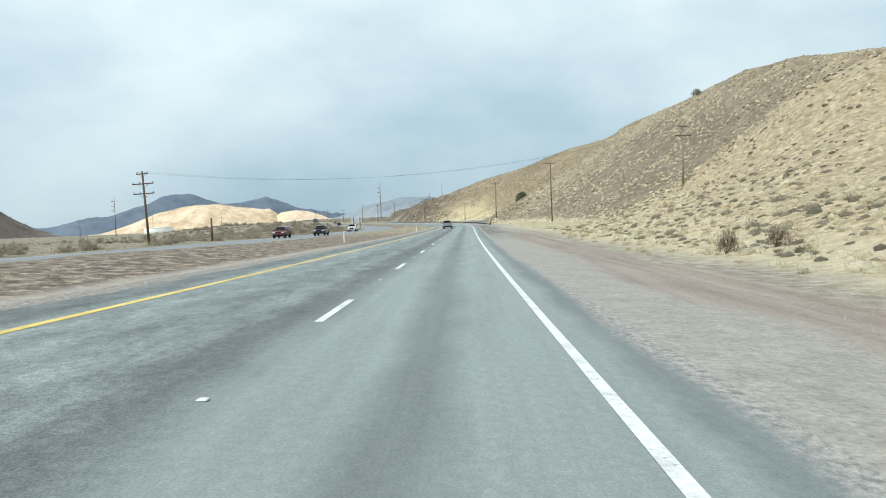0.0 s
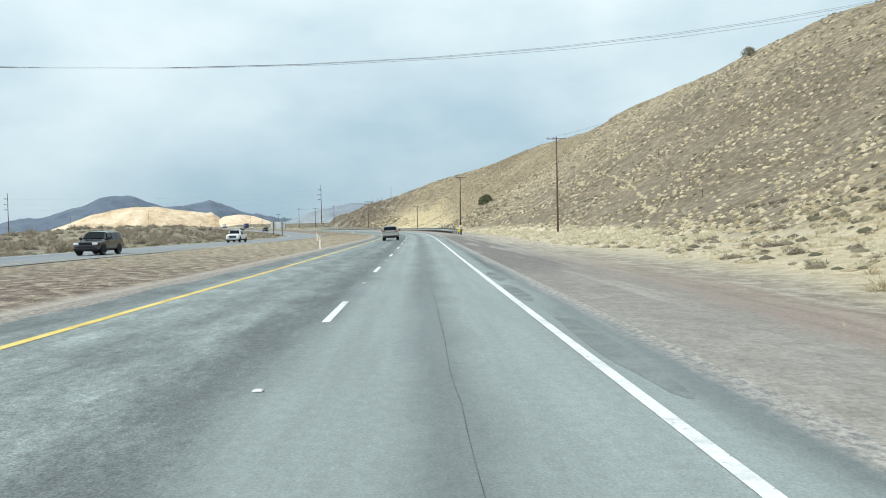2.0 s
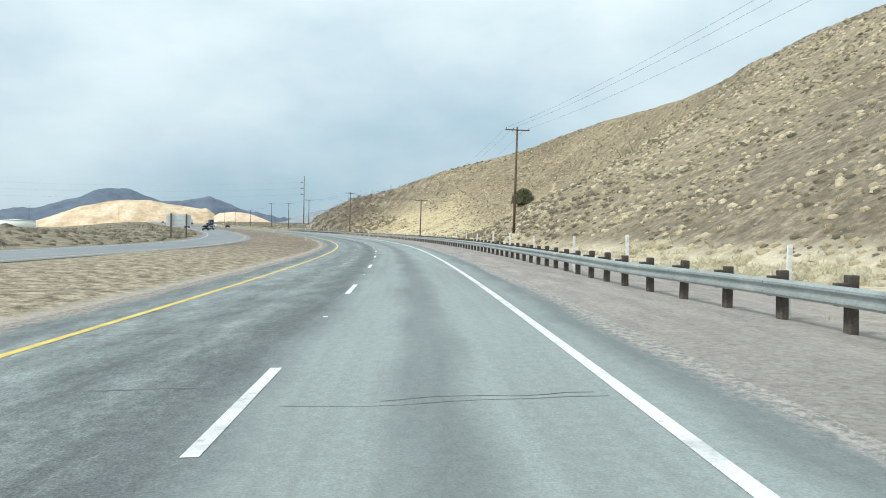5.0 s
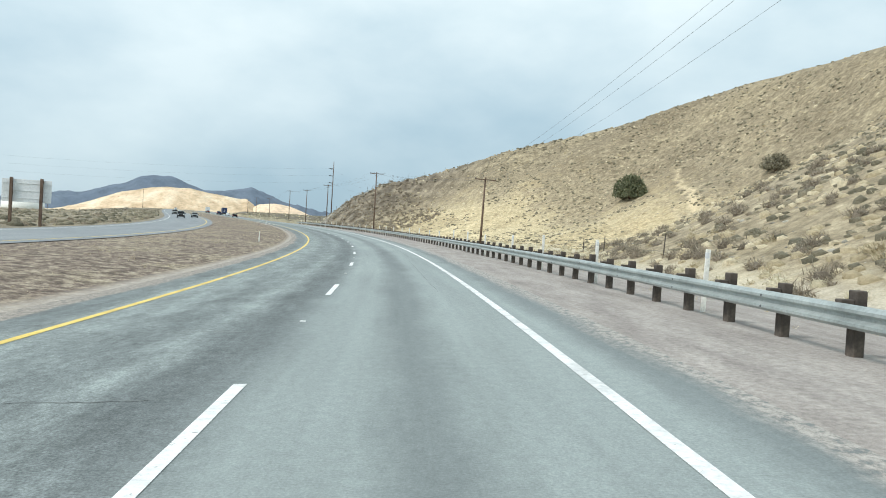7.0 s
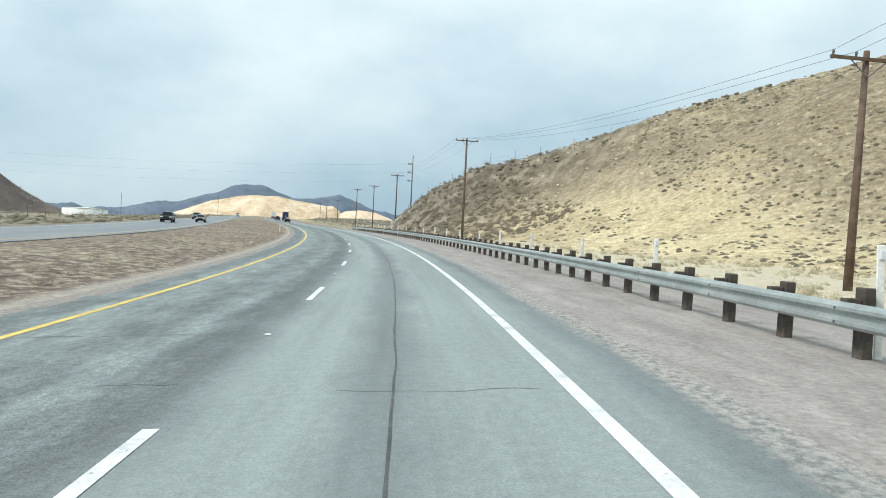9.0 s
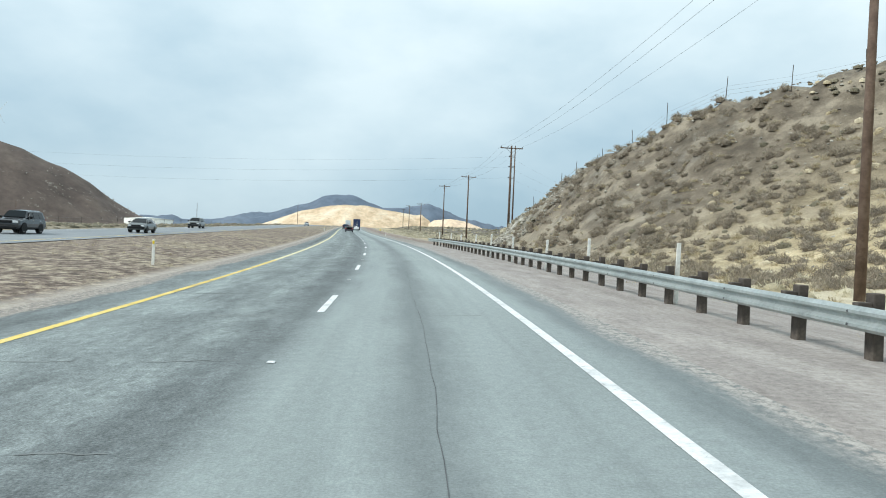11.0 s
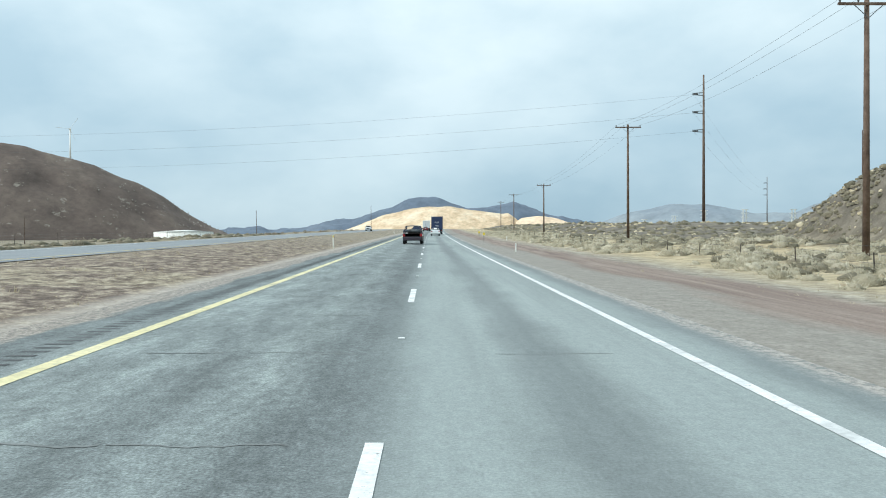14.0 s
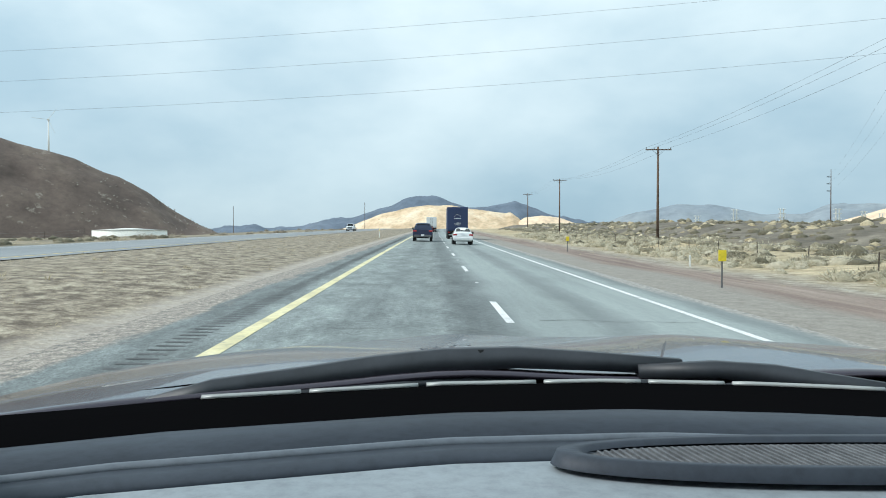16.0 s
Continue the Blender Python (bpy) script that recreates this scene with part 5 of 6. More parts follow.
    merged("dry_grass", GREY_GRASS, soft, places, "fluffy greyish bunch grass along the wire fence", "grass")
    merged("dry_grass", GREY_MOUND, hearts, cores(places), "greyish dense hearts of the bunch grass", "grass", True)
    places = scatter(700, (-20, 515), (-8, -34), (0.3, 0.7), (0.6, 0.9), 8, foot_zone)
    places += scatter(650, (436, 495), (-8.4, -32), (0.25, 0.7), (0.5, 0.8), 8)
    merged("dry_grass", STRAW, soft, places, "straw-coloured bunch grass at the foot of the slope", "grass")
    places = scatter(2500, (-20, 520), (-12, -92), (0.2, 0.5), (0.5, 0.9), 8, slope, 1.15)
    places += scatter(9000, (-30, 700), (10.2, 22.0), (0.07, 0.24), (0.4, 0.9), 8, lambda s, l: rough(s, l, 5.0, 2.0) > -0.2)
    places += scatter(2500, (-30, 700), (34.5, 80), (0.25, 0.6), (0.5, 0.9), 8, None, 1.5)
    places += scatter(900, (0, 700), (-5.0, -9.5), (0.08, 0.22), (0.5, 0.9), 8, lambda s, l: not 188 < s < 495 or l < -5)
    merged("dry_grass", STRAW, small, places, "short dry grass in the median and on the plain", "grass")
    # grey-olive sagebrush and bare twiggy brush
    places = scatter(420, (-20, 520), (-14, -95), (0.35, 0.8), (0.5, 0.8), 8, on_hill, 1.1)
    places += scatter(420, (505, 760), (-12, -26), (0.4, 0.9), (0.5, 0.8), 8, field_grass)
    places += scatter(420, (-10, 150), (-11.5, -40), (0.25, 0.7), (0.45, 0.7), 8, None, 1.5)
    places += scatter(350, (600, 900), (-19, -70), (0.5, 1.1), (0.5, 0.8), 8, None, 1.5)
    merged("sagebrush", SAGE, soft, places, "low grey-olive sagebrush dotted over the hillside", "shrub")
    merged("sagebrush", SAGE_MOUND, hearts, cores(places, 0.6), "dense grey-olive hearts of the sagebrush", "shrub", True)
    places = scatter(120, (-30, 145), (-11.5, -27), (0.4, 1.0), (0.5, 0.75), 8)
    places += scatter(260, (258, 326), (-10, -27), (0.4, 1.0), (0.6, 0.9), 8, slope)
    places += scatter(1250, (436, 490), (-8.4, -30), (0.35, 0.95), (0.6, 0.9), 8, None, 1.1)
    places += scatter(40, (500, 513), (-12, -22), (0.3, 0.7), (0.6, 0.9), 8)
    places += scatter(120, (515, 640), (-36, -60), (0.4, 0.9), (0.5, 0.8), 8)
    merged("brush", BRUSH, twigs, places, "dry brown twiggy brush at the foot of the slope", "shrub")
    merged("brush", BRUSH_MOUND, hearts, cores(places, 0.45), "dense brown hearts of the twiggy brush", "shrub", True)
    places = scatter(190, (150, 262), (38, 80), (1.0, 2.0), (0.7, 0.95), 8, None, 1.4)
    places += scatter(40, (60, 150), (38, 75), (1.0, 2.0), (0.7, 1.0), 8, None, 1.4)
    places += scatter(320, (230, 330), (38, 90), (0.5, 1.1), (0.5, 0.8), 8)
    places += scatter(320, (330, 900), (35.5, 120), (0.5, 1.2), (0.5, 0.8), 8, None, 2.0)
    merged("brush", BRUSH, twigs, places, "leafless brown brush along the opposite carriageway", "shrub")
    merged("brush", BRUSH_MOUND, hearts, cores(places, 0.45), "dense hearts of the leafless brush", "shrub", True)
    places = scatter(2600, (130, 335), (-13, -70), (0.06, 0.24), (0.4, 0.7), 8, dark_slope, 1.3)
    places += scatter(1200, (0, 520), (-16, -85), (0.06, 0.28), (0.4, 0.7), 8, slope, 1.3)
    places += scatter(2600, (436, 514), (-10, -34), (0.05, 0.22), (0.4, 0.8), 8)
    places += scatter(3000, (483, 515), (-10.8, -24), (0.07, 0.30), (0.45, 0.9), 8)
    places += scatter(500, (530, 640), (-36, -60), (0.10, 0.35), (0.5, 0.8), 8)
    places += scatter(500, (640, 860), (-22, -90), (0.12, 0.40), (0.5, 0.8), 8, None, 1.5)
    places += scatter(700, (-20, 700), (-1.6, -8), (0.012, 0.04), (0.5, 0.8), 8)
    places += scatter(500, (-20, 700), (9.9, 20), (0.02, 0.07), (0.5, 0.8), 8)
    merged("stones", ROCK, stones, places, "pale weathered stones on slope and gravel verge", "stones")
    # pale boulders on the dark hill
    spots = []
    for v in bpy.data.objects["hill_dark"].data.vertices:
        u = (v.co.x + 1035) * math.cos(radians(42.47)) + (v.co.y - 1617) * math.sin(radians(42.47))
        if -60 < u < 170 and v.co.z > 12 and rough(v.co.x, v.co.y, 40.0, 3.0) > 0.05 and rng.random() < 0.95:
            k = rng.uniform(0.5, 1.9)
            spots.append((v.co + Vector((rng.uniform(-4, 4), rng.uniform(-4, 4), 0)), (k, k, k * 0.8), rng.uniform(0, 6), int(rng.integers(8))))
    merged("boulders", ROCK, stones, spots, "pale boulders strewn on the dark hill", "boulders")


plants()


def dirt_track():
    """A pale footpath worn across the slope."""
    pts = [(240, -37), (231.4, -35.6), (213.9, -33.5), (204.1, -33.2), (194.5, -33.2), (184.3, -31), (176.6, -28.7), (166, -27)]
    ss, verts, faces = np.linspace(0, len(pts) - 1, 60), [], []
    for i, k in enumerate(ss):
        s, l = (float(np.interp(k, range(len(pts)), [p[j] for p in pts])) for j in (0, 1))
        l += 0.5 * rough(s, 0, 3.0, 2.0)
        w = 0.16 + 0.14 * rough(s, 3.0, 2.0) + 0.25 * ease((200 - s) / 35)
        verts += [ground_at(s, l - w) + Vector((0, 0, 0.03)), ground_at(s, l) + Vector((0, 0, 0.07)), ground_at(s, l + w) + Vector((0, 0, 0.03))]
        if i:
            o = 3 * i - 3
            faces += [(o, o + 1, o + 4, o + 3), (o + 1, o + 2, o + 5, o + 4)]
    tagged(new("dirt_track", mesh_from("dirt_track", verts, faces, TRACK)), "pale dirt footpath worn across the dry slope", "path", kind="structure")


dirt_track()


def bush(name, s, l, w, h, mat, label, seed, leaves=1500):
    rng = np.random.default_rng(seed)
    ob = stand(name, s, l, label, "bush")
    inv_scale = np.array([w / 2, w / 2, h])
    for k in range(5):
        a = math.tau * k / 5
        bm = bmesh.new()
        cyl(bm, 0.10, 0.03, h * 0.75, pose(0, 0, -0.1, 22 * math.sin(a), 22 * math.cos(a), 0), 6)
        part("stem", bm, WOOD, ob)
    v, f = shrub(rng, leaves, 0.055, 30)
    me = mesh_from("crown", [tuple(p) for p in v * inv_scale], [tuple(int(i) for i in q) for q in f], mat)
    c = new("crown", me)
    c.parent = ob


bush("juniper_bush", 397, -56.6, 9.0, 5.2, JUNIPER, "round dark green juniper bush on the dry slope", 1, 2600)
bush("juniper_bush", 369, -66.5, 6.4, 3.0, SAGE, "wide grey-green bush on the dry slope", 2, 1800)
bush("juniper_bush", 231, -70, 4.2, 2.2, SAGE, "dark scrubby bush on the hill crest", 3, 900)
bush("tumbleweed", 38, -11.5, 1.6, 1.3, BRUSH, "round dry brown tumbleweed bush on the verge", 4, 500)
bush("tumbleweed", 37, -13.5, 1.9, 1.2, BRUSH, "round dry brown tumbleweed bush on the verge", 5, 500)


def dead_stalk(s, l, h, lean):
    """A bent dry stalk."""
    ob = stand("dead_stalk", s, l, "bent dark dead plant stalk on the dry slope", "dead plant", "dead stalks")
    bm = bmesh.new()
    x, z, a = 0.0, -0.2, lean
    for k in range(4):
        q = (h + 0.2) / 4
        cyl(bm, 0.07 - 0.012 * k, 0.058 - 0.012 * k, q * 1.05, pose(x, 0, z, 0, a, 0), 6)
        x, z, a = x + q * math.sin(radians(a)), z + q * math.cos(radians(a)), a - 9
    part("stalk", bm, WOOD, ob)


dead_stalk(308.5, -40.7, 1.9, -12)
dead_stalk(297.4, -37.8, 1.7, -10)
dead_stalk(310.4, -37.7, 1.2, -55)


# ---- vehicles ----
def shell(stations):
    """A closed body lofted through slices (y, half width, bottom, shoulder, top, half width at top)."""
    bm = bmesh.new()
    rings = []
    for y, w, zb, zs, zt, wt in stations:
        half = [(w - 0.14, zb), (w - 0.03, zb + 0.10), (w, zb + (zs - zb) * 0.55), (w - 0.035, zs), (wt, zt - min(0.07, (zt - zs) * 0.3 + 0.015)), (wt - 0.13, zt), (0.3 * wt, zt + 0.025)]
        ring = [(x, y, z) for x, z in half] + [(-x, y, z) for x, z in reversed(half)]
        rings.append([bm.verts.new(p) for p in ring])
    k = len(rings[0])
    for a, b in zip(rings, rings[1:]):
        for i in range(k):
            bm.faces.new((a[i], a[(i + 1) % k], b[(i + 1) % k], b[i]))
    bm.faces.new(rings[0]), bm.faces.new(list(reversed(rings[-1])))
    bmesh.ops.recalc_face_normals(bm, faces=bm.faces)
    sharp = [e for e in bm.edges if len(e.link_faces) == 2 and e.calc_face_angle() > 0.9]
    bmesh.ops.bevel(bm, geom=sharp, offset=0.025, segments=2, affect="EDGES")
    return bm


def wheel(parent, x, y, r, w=0.24):
    side = 1 if x > 0 else -1
    bm = bmesh.new()
    prof = [(r * 0.66, -w / 2), (r * 0.93, -w / 2), (r, -w * 0.33), (r, w * 0.33), (r * 0.93, w / 2), (r * 0.66, w / 2)]
    n = 24
    rings = [[bm.verts.new((d, p * math.cos(math.tau * i / n), p * math.sin(math.tau * i / n))) for p, d in prof] for i in range(n)]
    for i in range(n):
        a, b = rings[i], rings[(i + 1) % n]
        for j in range(len(prof)):
            q = (j + 1) % len(prof)
            bm.faces.new((a[j], a[q], b[q], b[j]))
    bmesh.ops.recalc_face_normals(bm, faces=bm.faces)
    hub = new("wheel")
    hub.parent = parent
    hub.matrix_local = pose(x - side * w / 2, y, r)
    part("tyre", bm, RUBBER, hub, "black rubber tyre", True)
    bm = bmesh.new()
    cyl(bm, r * 0.67, r * 0.67, w * 0.55, pose(-side * w * 0.15, 0, 0, 0, 90 * side, 0), 24)
    for k in range(5):
        box(bm, 0.05, 0.075, r * 0.6, pose(side * w * 0.40, 0, 0, 72 * k, 0, 0) @ pose(0, 0, r * 0.33))
    cyl(bm, 0.075, 0.06, 0.03, pose(side * w * 0.36, 0, 0, 0, 90 * side, 0), 12)
    part("rim", bm, RIM, hub, "grey alloy rim")
    # black plate round the wheel stands in for the shaded wheel well
    bm = bmesh.new()
    m = 14
    pts = [(0, r * 1.18 * math.cos(math.pi * (i / m * 1.24 - 0.12)), r * 1.18 * math.sin(math.pi * (i / m * 1.24 - 0.12))) for i in range(m + 1)]
    f = bm.faces.new([bm.verts.new(p) for p in pts])
    ex = bmesh.ops.extrude_face_region(bm, geom=[f])
    bmesh.ops.translate(bm, verts=[v for v in ex["geom"] if isinstance(v, bmesh.types.BMVert)], vec=(-side * 0.18, 0, 0))
    bmesh.ops.recalc_face_normals(bm, faces=bm.faces)
    well_plate = part("wheel_well_plate", bm, BLACK_TRIM, parent)
    well_plate.matrix_local = pose(x + side * 0.006, y, r)


def mirror_pair(parent, mat, x, y, z):
    for sx in (-1, 1):
        box_part("door_mirror", parent, mat, (0.22, 0.14, 0.17), (sx * (x + 0.10), y, z), 0.04)


SUV = dict(
    st=[(-2.40, 0.90, 0.46, 0.64, 0.70, 0.88), (-2.36, 0.95, 0.42, 0.70, 0.78, 0.90), (-2.31, 0.96, 0.40, 0.96, 1.06, 0.90), (-2.27, 0.965, 0.38, 1.12, 1.21, 0.86), (-2.12, 0.97, 0.36, 1.16, 1.69, 0.76), (-1.80, 0.975, 0.34, 1.14, 1.76, 0.735), (-0.6, 0.97, 0.30, 1.09, 1.76, 0.72), (0.35, 0.97, 0.30, 1.08, 1.70, 0.71), (1.05, 0.96, 0.32, 1.06, 1.16, 0.84), (1.30, 0.955, 0.32, 1.02, 1.10, 0.84), (2.05, 0.93, 0.34, 0.92, 1.02, 0.82), (2.33, 0.86, 0.38, 0.80, 0.88, 0.76), (2.40, 0.78, 0.42, 0.62, 0.68, 0.72)],
    rear=((-2.265, 1.235), (-2.135, 1.64), 0.77, 0.66), front=((1.00, 1.20), (0.40, 1.66), 0.76, 0.60), side=[(-1.98, -1.18), (-1.08, -0.22), (-0.12, 0.72)], belt=1.12, roof=1.68, wt=0.72, w=0.965,
    wheels=(-1.42, 1.48, 0.385), lamp=(1.08, 0.17, 0.40), tail_y=-2.275, nose_y=2.37, lamp_z=0.86)
SEDAN = dict(
    st=[(-2.22, 0.78, 0.40, 0.62, 0.70, 0.76), (-2.15, 0.85, 0.34, 0.86, 0.98, 0.76), (-2.02, 0.87, 0.30, 0.90, 1.10, 0.70), (-1.20, 0.88, 0.26, 0.92, 1.40, 0.62), (-0.40, 0.88, 0.26, 0.92, 1.47, 0.60), (0.35, 0.88, 0.26, 0.90, 1.38, 0.60), (1.25, 0.87, 0.26, 0.88, 0.96, 0.74), (1.95, 0.83, 0.28, 0.72, 0.80, 0.70), (2.20, 0.74, 0.34, 0.55, 0.62, 0.66)],
    rear=((-1.98, 1.14), (-1.24, 1.40), 0.66, 0.54), front=((1.18, 1.00), (0.42, 1.36), 0.70, 0.52), side=[(-1.15, -0.45), (-0.36, 0.42), (0.48, 0.95)], belt=0.94, roof=1.36, wt=0.61, w=0.875,
    wheels=(-1.35, 1.35, 0.32), lamp=(0.84, 0.16, 0.34), tail_y=-2.16, nose_y=2.14, lamp_z=0.66)
VAN = dict(
    st=[(-2.50, 0.84, 0.42, 0.70, 0.78, 0.82), (-2.44, 0.95, 0.34, 1.00, 1.12, 0.88), (-2.30, 0.98, 0.30, 1.06, 1.66, 0.78), (-2.0, 0.99, 0.28, 1.06, 1.74, 0.76), (-0.5, 0.99, 0.28, 1.05, 1.76, 0.76), (0.55, 0.99, 0.28, 1.04, 1.66, 0.74), (1.55, 0.97, 0.30, 1.00, 1.10, 0.82), (2.20, 0.92, 0.32, 0.84, 0.92, 0.78), (2.50, 0.80, 0.36, 0.62, 0.70, 0.70)],
    rear=((-2.40, 1.18), (-2.32, 1.60), 0.78, 0.66), front=((1.45, 1.14), (0.62, 1.62), 0.78, 0.62), side=[(-2.1, -1.3), (-1.2, -0.2), (-0.1, 0.85)], belt=1.08, roof=1.66, wt=0.76, w=0.985,
    wheels=(-1.5, 1.5, 0.34), lamp=(0.95, 0.3, 0.2), tail_y=-2.46, nose_y=2.44, lamp_z=0.78)
PICKUP = dict(
    st=[(-0.62, 0.97, 0.42, 1.14, 1.24, 0.86), (-0.50, 0.98, 0.40, 1.16, 1.80, 0.72), (0.2, 0.98, 0.40, 1.16, 1.86, 0.72), (1.05, 0.98, 0.40, 1.15, 1.80, 0.71), (1.75, 0.97, 0.42, 1.14, 1.22, 0.86), (2.62, 0.96, 0.44, 1.12, 1.22, 0.86), (2.84, 0.94, 0.46, 1.06, 1.16, 0.84), (2.90, 0.90, 0.50, 0.98, 1.06, 0.80)],
    rear=((-0.57, 1.30), (-0.52, 1.70), 0.72, 0.60), front=((1.68, 1.26), (1.12, 1.76), 0.76, 0.60), side=[(-0.36, 0.32), (0.42, 1.25)], belt=1.20, roof=1.78, wt=0.72, w=0.975,
    wheels=(-1.95, 1.95, 0.41), lamp=(1.02, 0.17, 0.34), tail_y=-2.86, nose_y=2.84, lamp_z=0.94)


def vehicle(name, spec, s, l, color, label, category, oncoming=False, dz=0.0, turn=0.0, open_bed=False, rails=False):
    ob = stand(name, s, l, label, category, "", (180 if oncoming else 0) + turn, dz)
    ob.matrix_world = Matrix.Translation(ob.matrix_world.translation) @ pose(0, 0, 0, 0, -math.degrees(road_at(s)[4]) * (-1 if oncoming else 1) * (1 if abs(l) < 12 else 0), heading(s) + (180 if oncoming else 0) + turn)
    part("body", shell(spec["st"]), color, ob)
    w, wt, belt, roof = spec["w"], spec["wt"], spec["belt"], spec["roof"]
    if open_bed:
        for sx in (-1, 1):
            box_part("bed_side", ob, color, (0.07, 2.22, 0.72), (sx * 0.945, -1.73, 0.86), 0.03)
        box_part("tailgate", ob, color, (1.9, 0.08, 0.62), (0, -2.83, 0.90), 0.03)
        box_part("bed_floor", ob, BLACK_TRIM, (1.85, 2.2, 0.06), (0, -1.73, 0.62))
    # glass
    (y0, z0), (y1, z1), a, b = spec["rear"]
    o = -0.012
    face_part("rear_window", ob, GLASS, [(-a, y0 + o, z0), (a, y0 + o, z0), (b, y1 + o, z1), (-b, y1 + o, z1)])
    (y0, z0), (y1, z1), a, b = spec["front"]
    face_part("windscreen", ob, GLASS, [(a, y0 + 0.035, z0 + 0.04), (-a, y0 + 0.035, z0 + 0.04), (-b, y1 + 0.035, z1 + 0.04), (b, y1 + 0.035, z1 + 0.04)])
    for sx in (-1, 1):
        for p, q in spec["side"]:
            x0, x1 = sx * (w - 0.016), sx * (wt + 0.052)
            slope = 0.16 if q > 0.4 else 0.0
            back = 0.10 if p < -1.1 else 0.0
            pts = [(x0, p, belt), (x0, q, belt), (x1, q - slope * 2.2, roof - 0.07), (x1, p + back, roof - 0.07)]
            face_part("side_window", ob, GLASS, pts if sx > 0 else pts[::-1])
        # lamps wrap the corners
        z, h, lw = spec["lamp"]
        box_part("tail_lamp", ob, RED_LAMP, (lw, 0.10, h), (sx * (0.945 * w - lw / 2 + 0.03), spec["tail_y"], z), 0.03)
        box_part("head_lamp", ob, CLEAR_LAMP, (0.36, 0.14, 0.16), (sx * (w - 0.30), spec["nose_y"] - 0.05, spec["lamp_z"]), 0.03)
        y_r, y_f, r = spec["wheels"]
        wheel(ob, sx * w, y_r, r, 0.28), wheel(ob, sx * w, y_f, r, 0.28)
        if rails:
            box_part("roof_rail", ob, CHROME, (0.04, 2.3, 0.04), (sx * 0.62, -0.8, 1.79), 0.012)
        for y in (spec["side"][0][1] - 0.1, spec["side"][-1][0] + 0.05):
            box_part("door_handle", ob, CHROME, (0.03, 0.16, 0.035), (sx * (w - 0.005), y, belt - 0.14), 0.01)
        box_part("sill", ob, BLACK_TRIM, (0.06, y_f - y_r - 0.85, 0.12), (sx * (w - 0.03), (y_r + y_f) / 2, spec["st"][3][2] + 0.06), 0.02)
    mirror_pair(ob, BLACK_TRIM, w, spec["side"][-1][1] - 0.08, belt + 0.10)
    back, nose = spec["st"][0][0] if not open_bed else -2.88, spec["st"][-1][0]
    zb = 0.50 if spec is not SUV else 0.45
    box_part("rear_bumper", ob, BLACK_TRIM if spec is SUV else (DARK_STEEL if open_bed else color), (1.72, 0.14, 0.24 if spec is not SUV else 0.13), (0, back + 0.01, zb + 0.02), 0.04)
    box_part("front_bumper", ob, CHROME if open_bed else BLACK_TRIM, (1.6, 0.12, 0.22), (0, nose - 0.01, zb), 0.04)
    box_part("grille", ob, BLACK_TRIM, (0.9 if not open_bed else 1.15, 0.08, 0.2 if not open_bed else 0.40), (0, nose - 0.03, spec["lamp_z"] - (0.1 if open_bed else 0)), 0.03)
    if open_bed:
        for z in (0.70, 0.83, 0.96):
            box_part("grille_bar", ob, CHROME, (1.12, 0.03, 0.035), (0, nose + 0.015, z), 0.01)
    box_part("number_plate", ob, PLATE, (0.32, 0.015, 0.16), (0, spec["tail_y"] - 0.055 if not open_bed else -2.96, 0.90 if not open_bed else 0.60), 0.004)
    box_part("underbody", ob, BLACK_TRIM, (1.2, abs(nose - back) - 0.7, 0.14), (0, (nose + back) / 2, 0.38), 0.03)
    return ob


SILVER = paint("silver_paint", (0.30, 0.31, 0.29), 0.30, 0.55)
NAVY = paint("navy_paint", (0.018, 0.030, 0.075), 0.25, 0.2)
PEARL = paint("white_paint", (0.78, 0.80, 0.80), 0.28)
MAROON = paint("maroon_paint", (0.16, 0.022, 0.022), 0.28, 0.2)
GREY_PAINT = paint("grey_paint", (0.14, 0.145, 0.135), 0.3, 0.4)
BLACK_PAINT = paint("black_paint", (0.022, 0.024, 0.028), 0.25, 0.2)
BOX_BLUE = paint("truck_blue", (0.020, 0.038, 0.105), 0.45, 0.0, 0.2)
BOX_WHITE = paint("truck_white", (0.74, 0.76, 0.76), 0.45, 0.0, 0.2)

suv = vehicle("suv", SUV, 167.7, 5.43, SILVER, "silver-grey SUV with red tail lamps and dark rear glass", "car", rails=True)
box_part("tailgate_line", suv, BLACK_TRIM, (1.34, 0.012, 0.022), (0, -2.366, 0.735))
box_part("chrome_strip", suv, CHROME, (1.06, 0.02, 0.04), (0, -2.30, 1.17), 0.008)
for sx in (-1, 1):
    box_part("reflector", suv, RED_LAMP, (0.2, 0.02, 0.06), (sx * 0.74, -2.44, 0.62), 0.006)
box_part("tailgate_panel", suv, SILVER, (1.30, 0.05, 0.34), (0, -2.325, 0.93), 0.022)
box_part("bumper_shelf", suv, SILVER, (1.80, 0.12, 0.16), (0, -2.38, 0.63), 0.05)
box_part("tailgate_handle", suv, CHROME, (0.30, 0.03, 0.035), (0, -2.36, 1.02), 0.01)
cyl_part("wiper", suv, BLACK_TRIM, 0.012, 0.008, 0.55, (-0.1, -2.285, 1.23), 6, turn=(0, 85, 0))
cyl_part("roof_antenna", suv, BLACK_TRIM, 0.03, 0.012, 0.10, (0.0, -1.7, 1.765), 8)

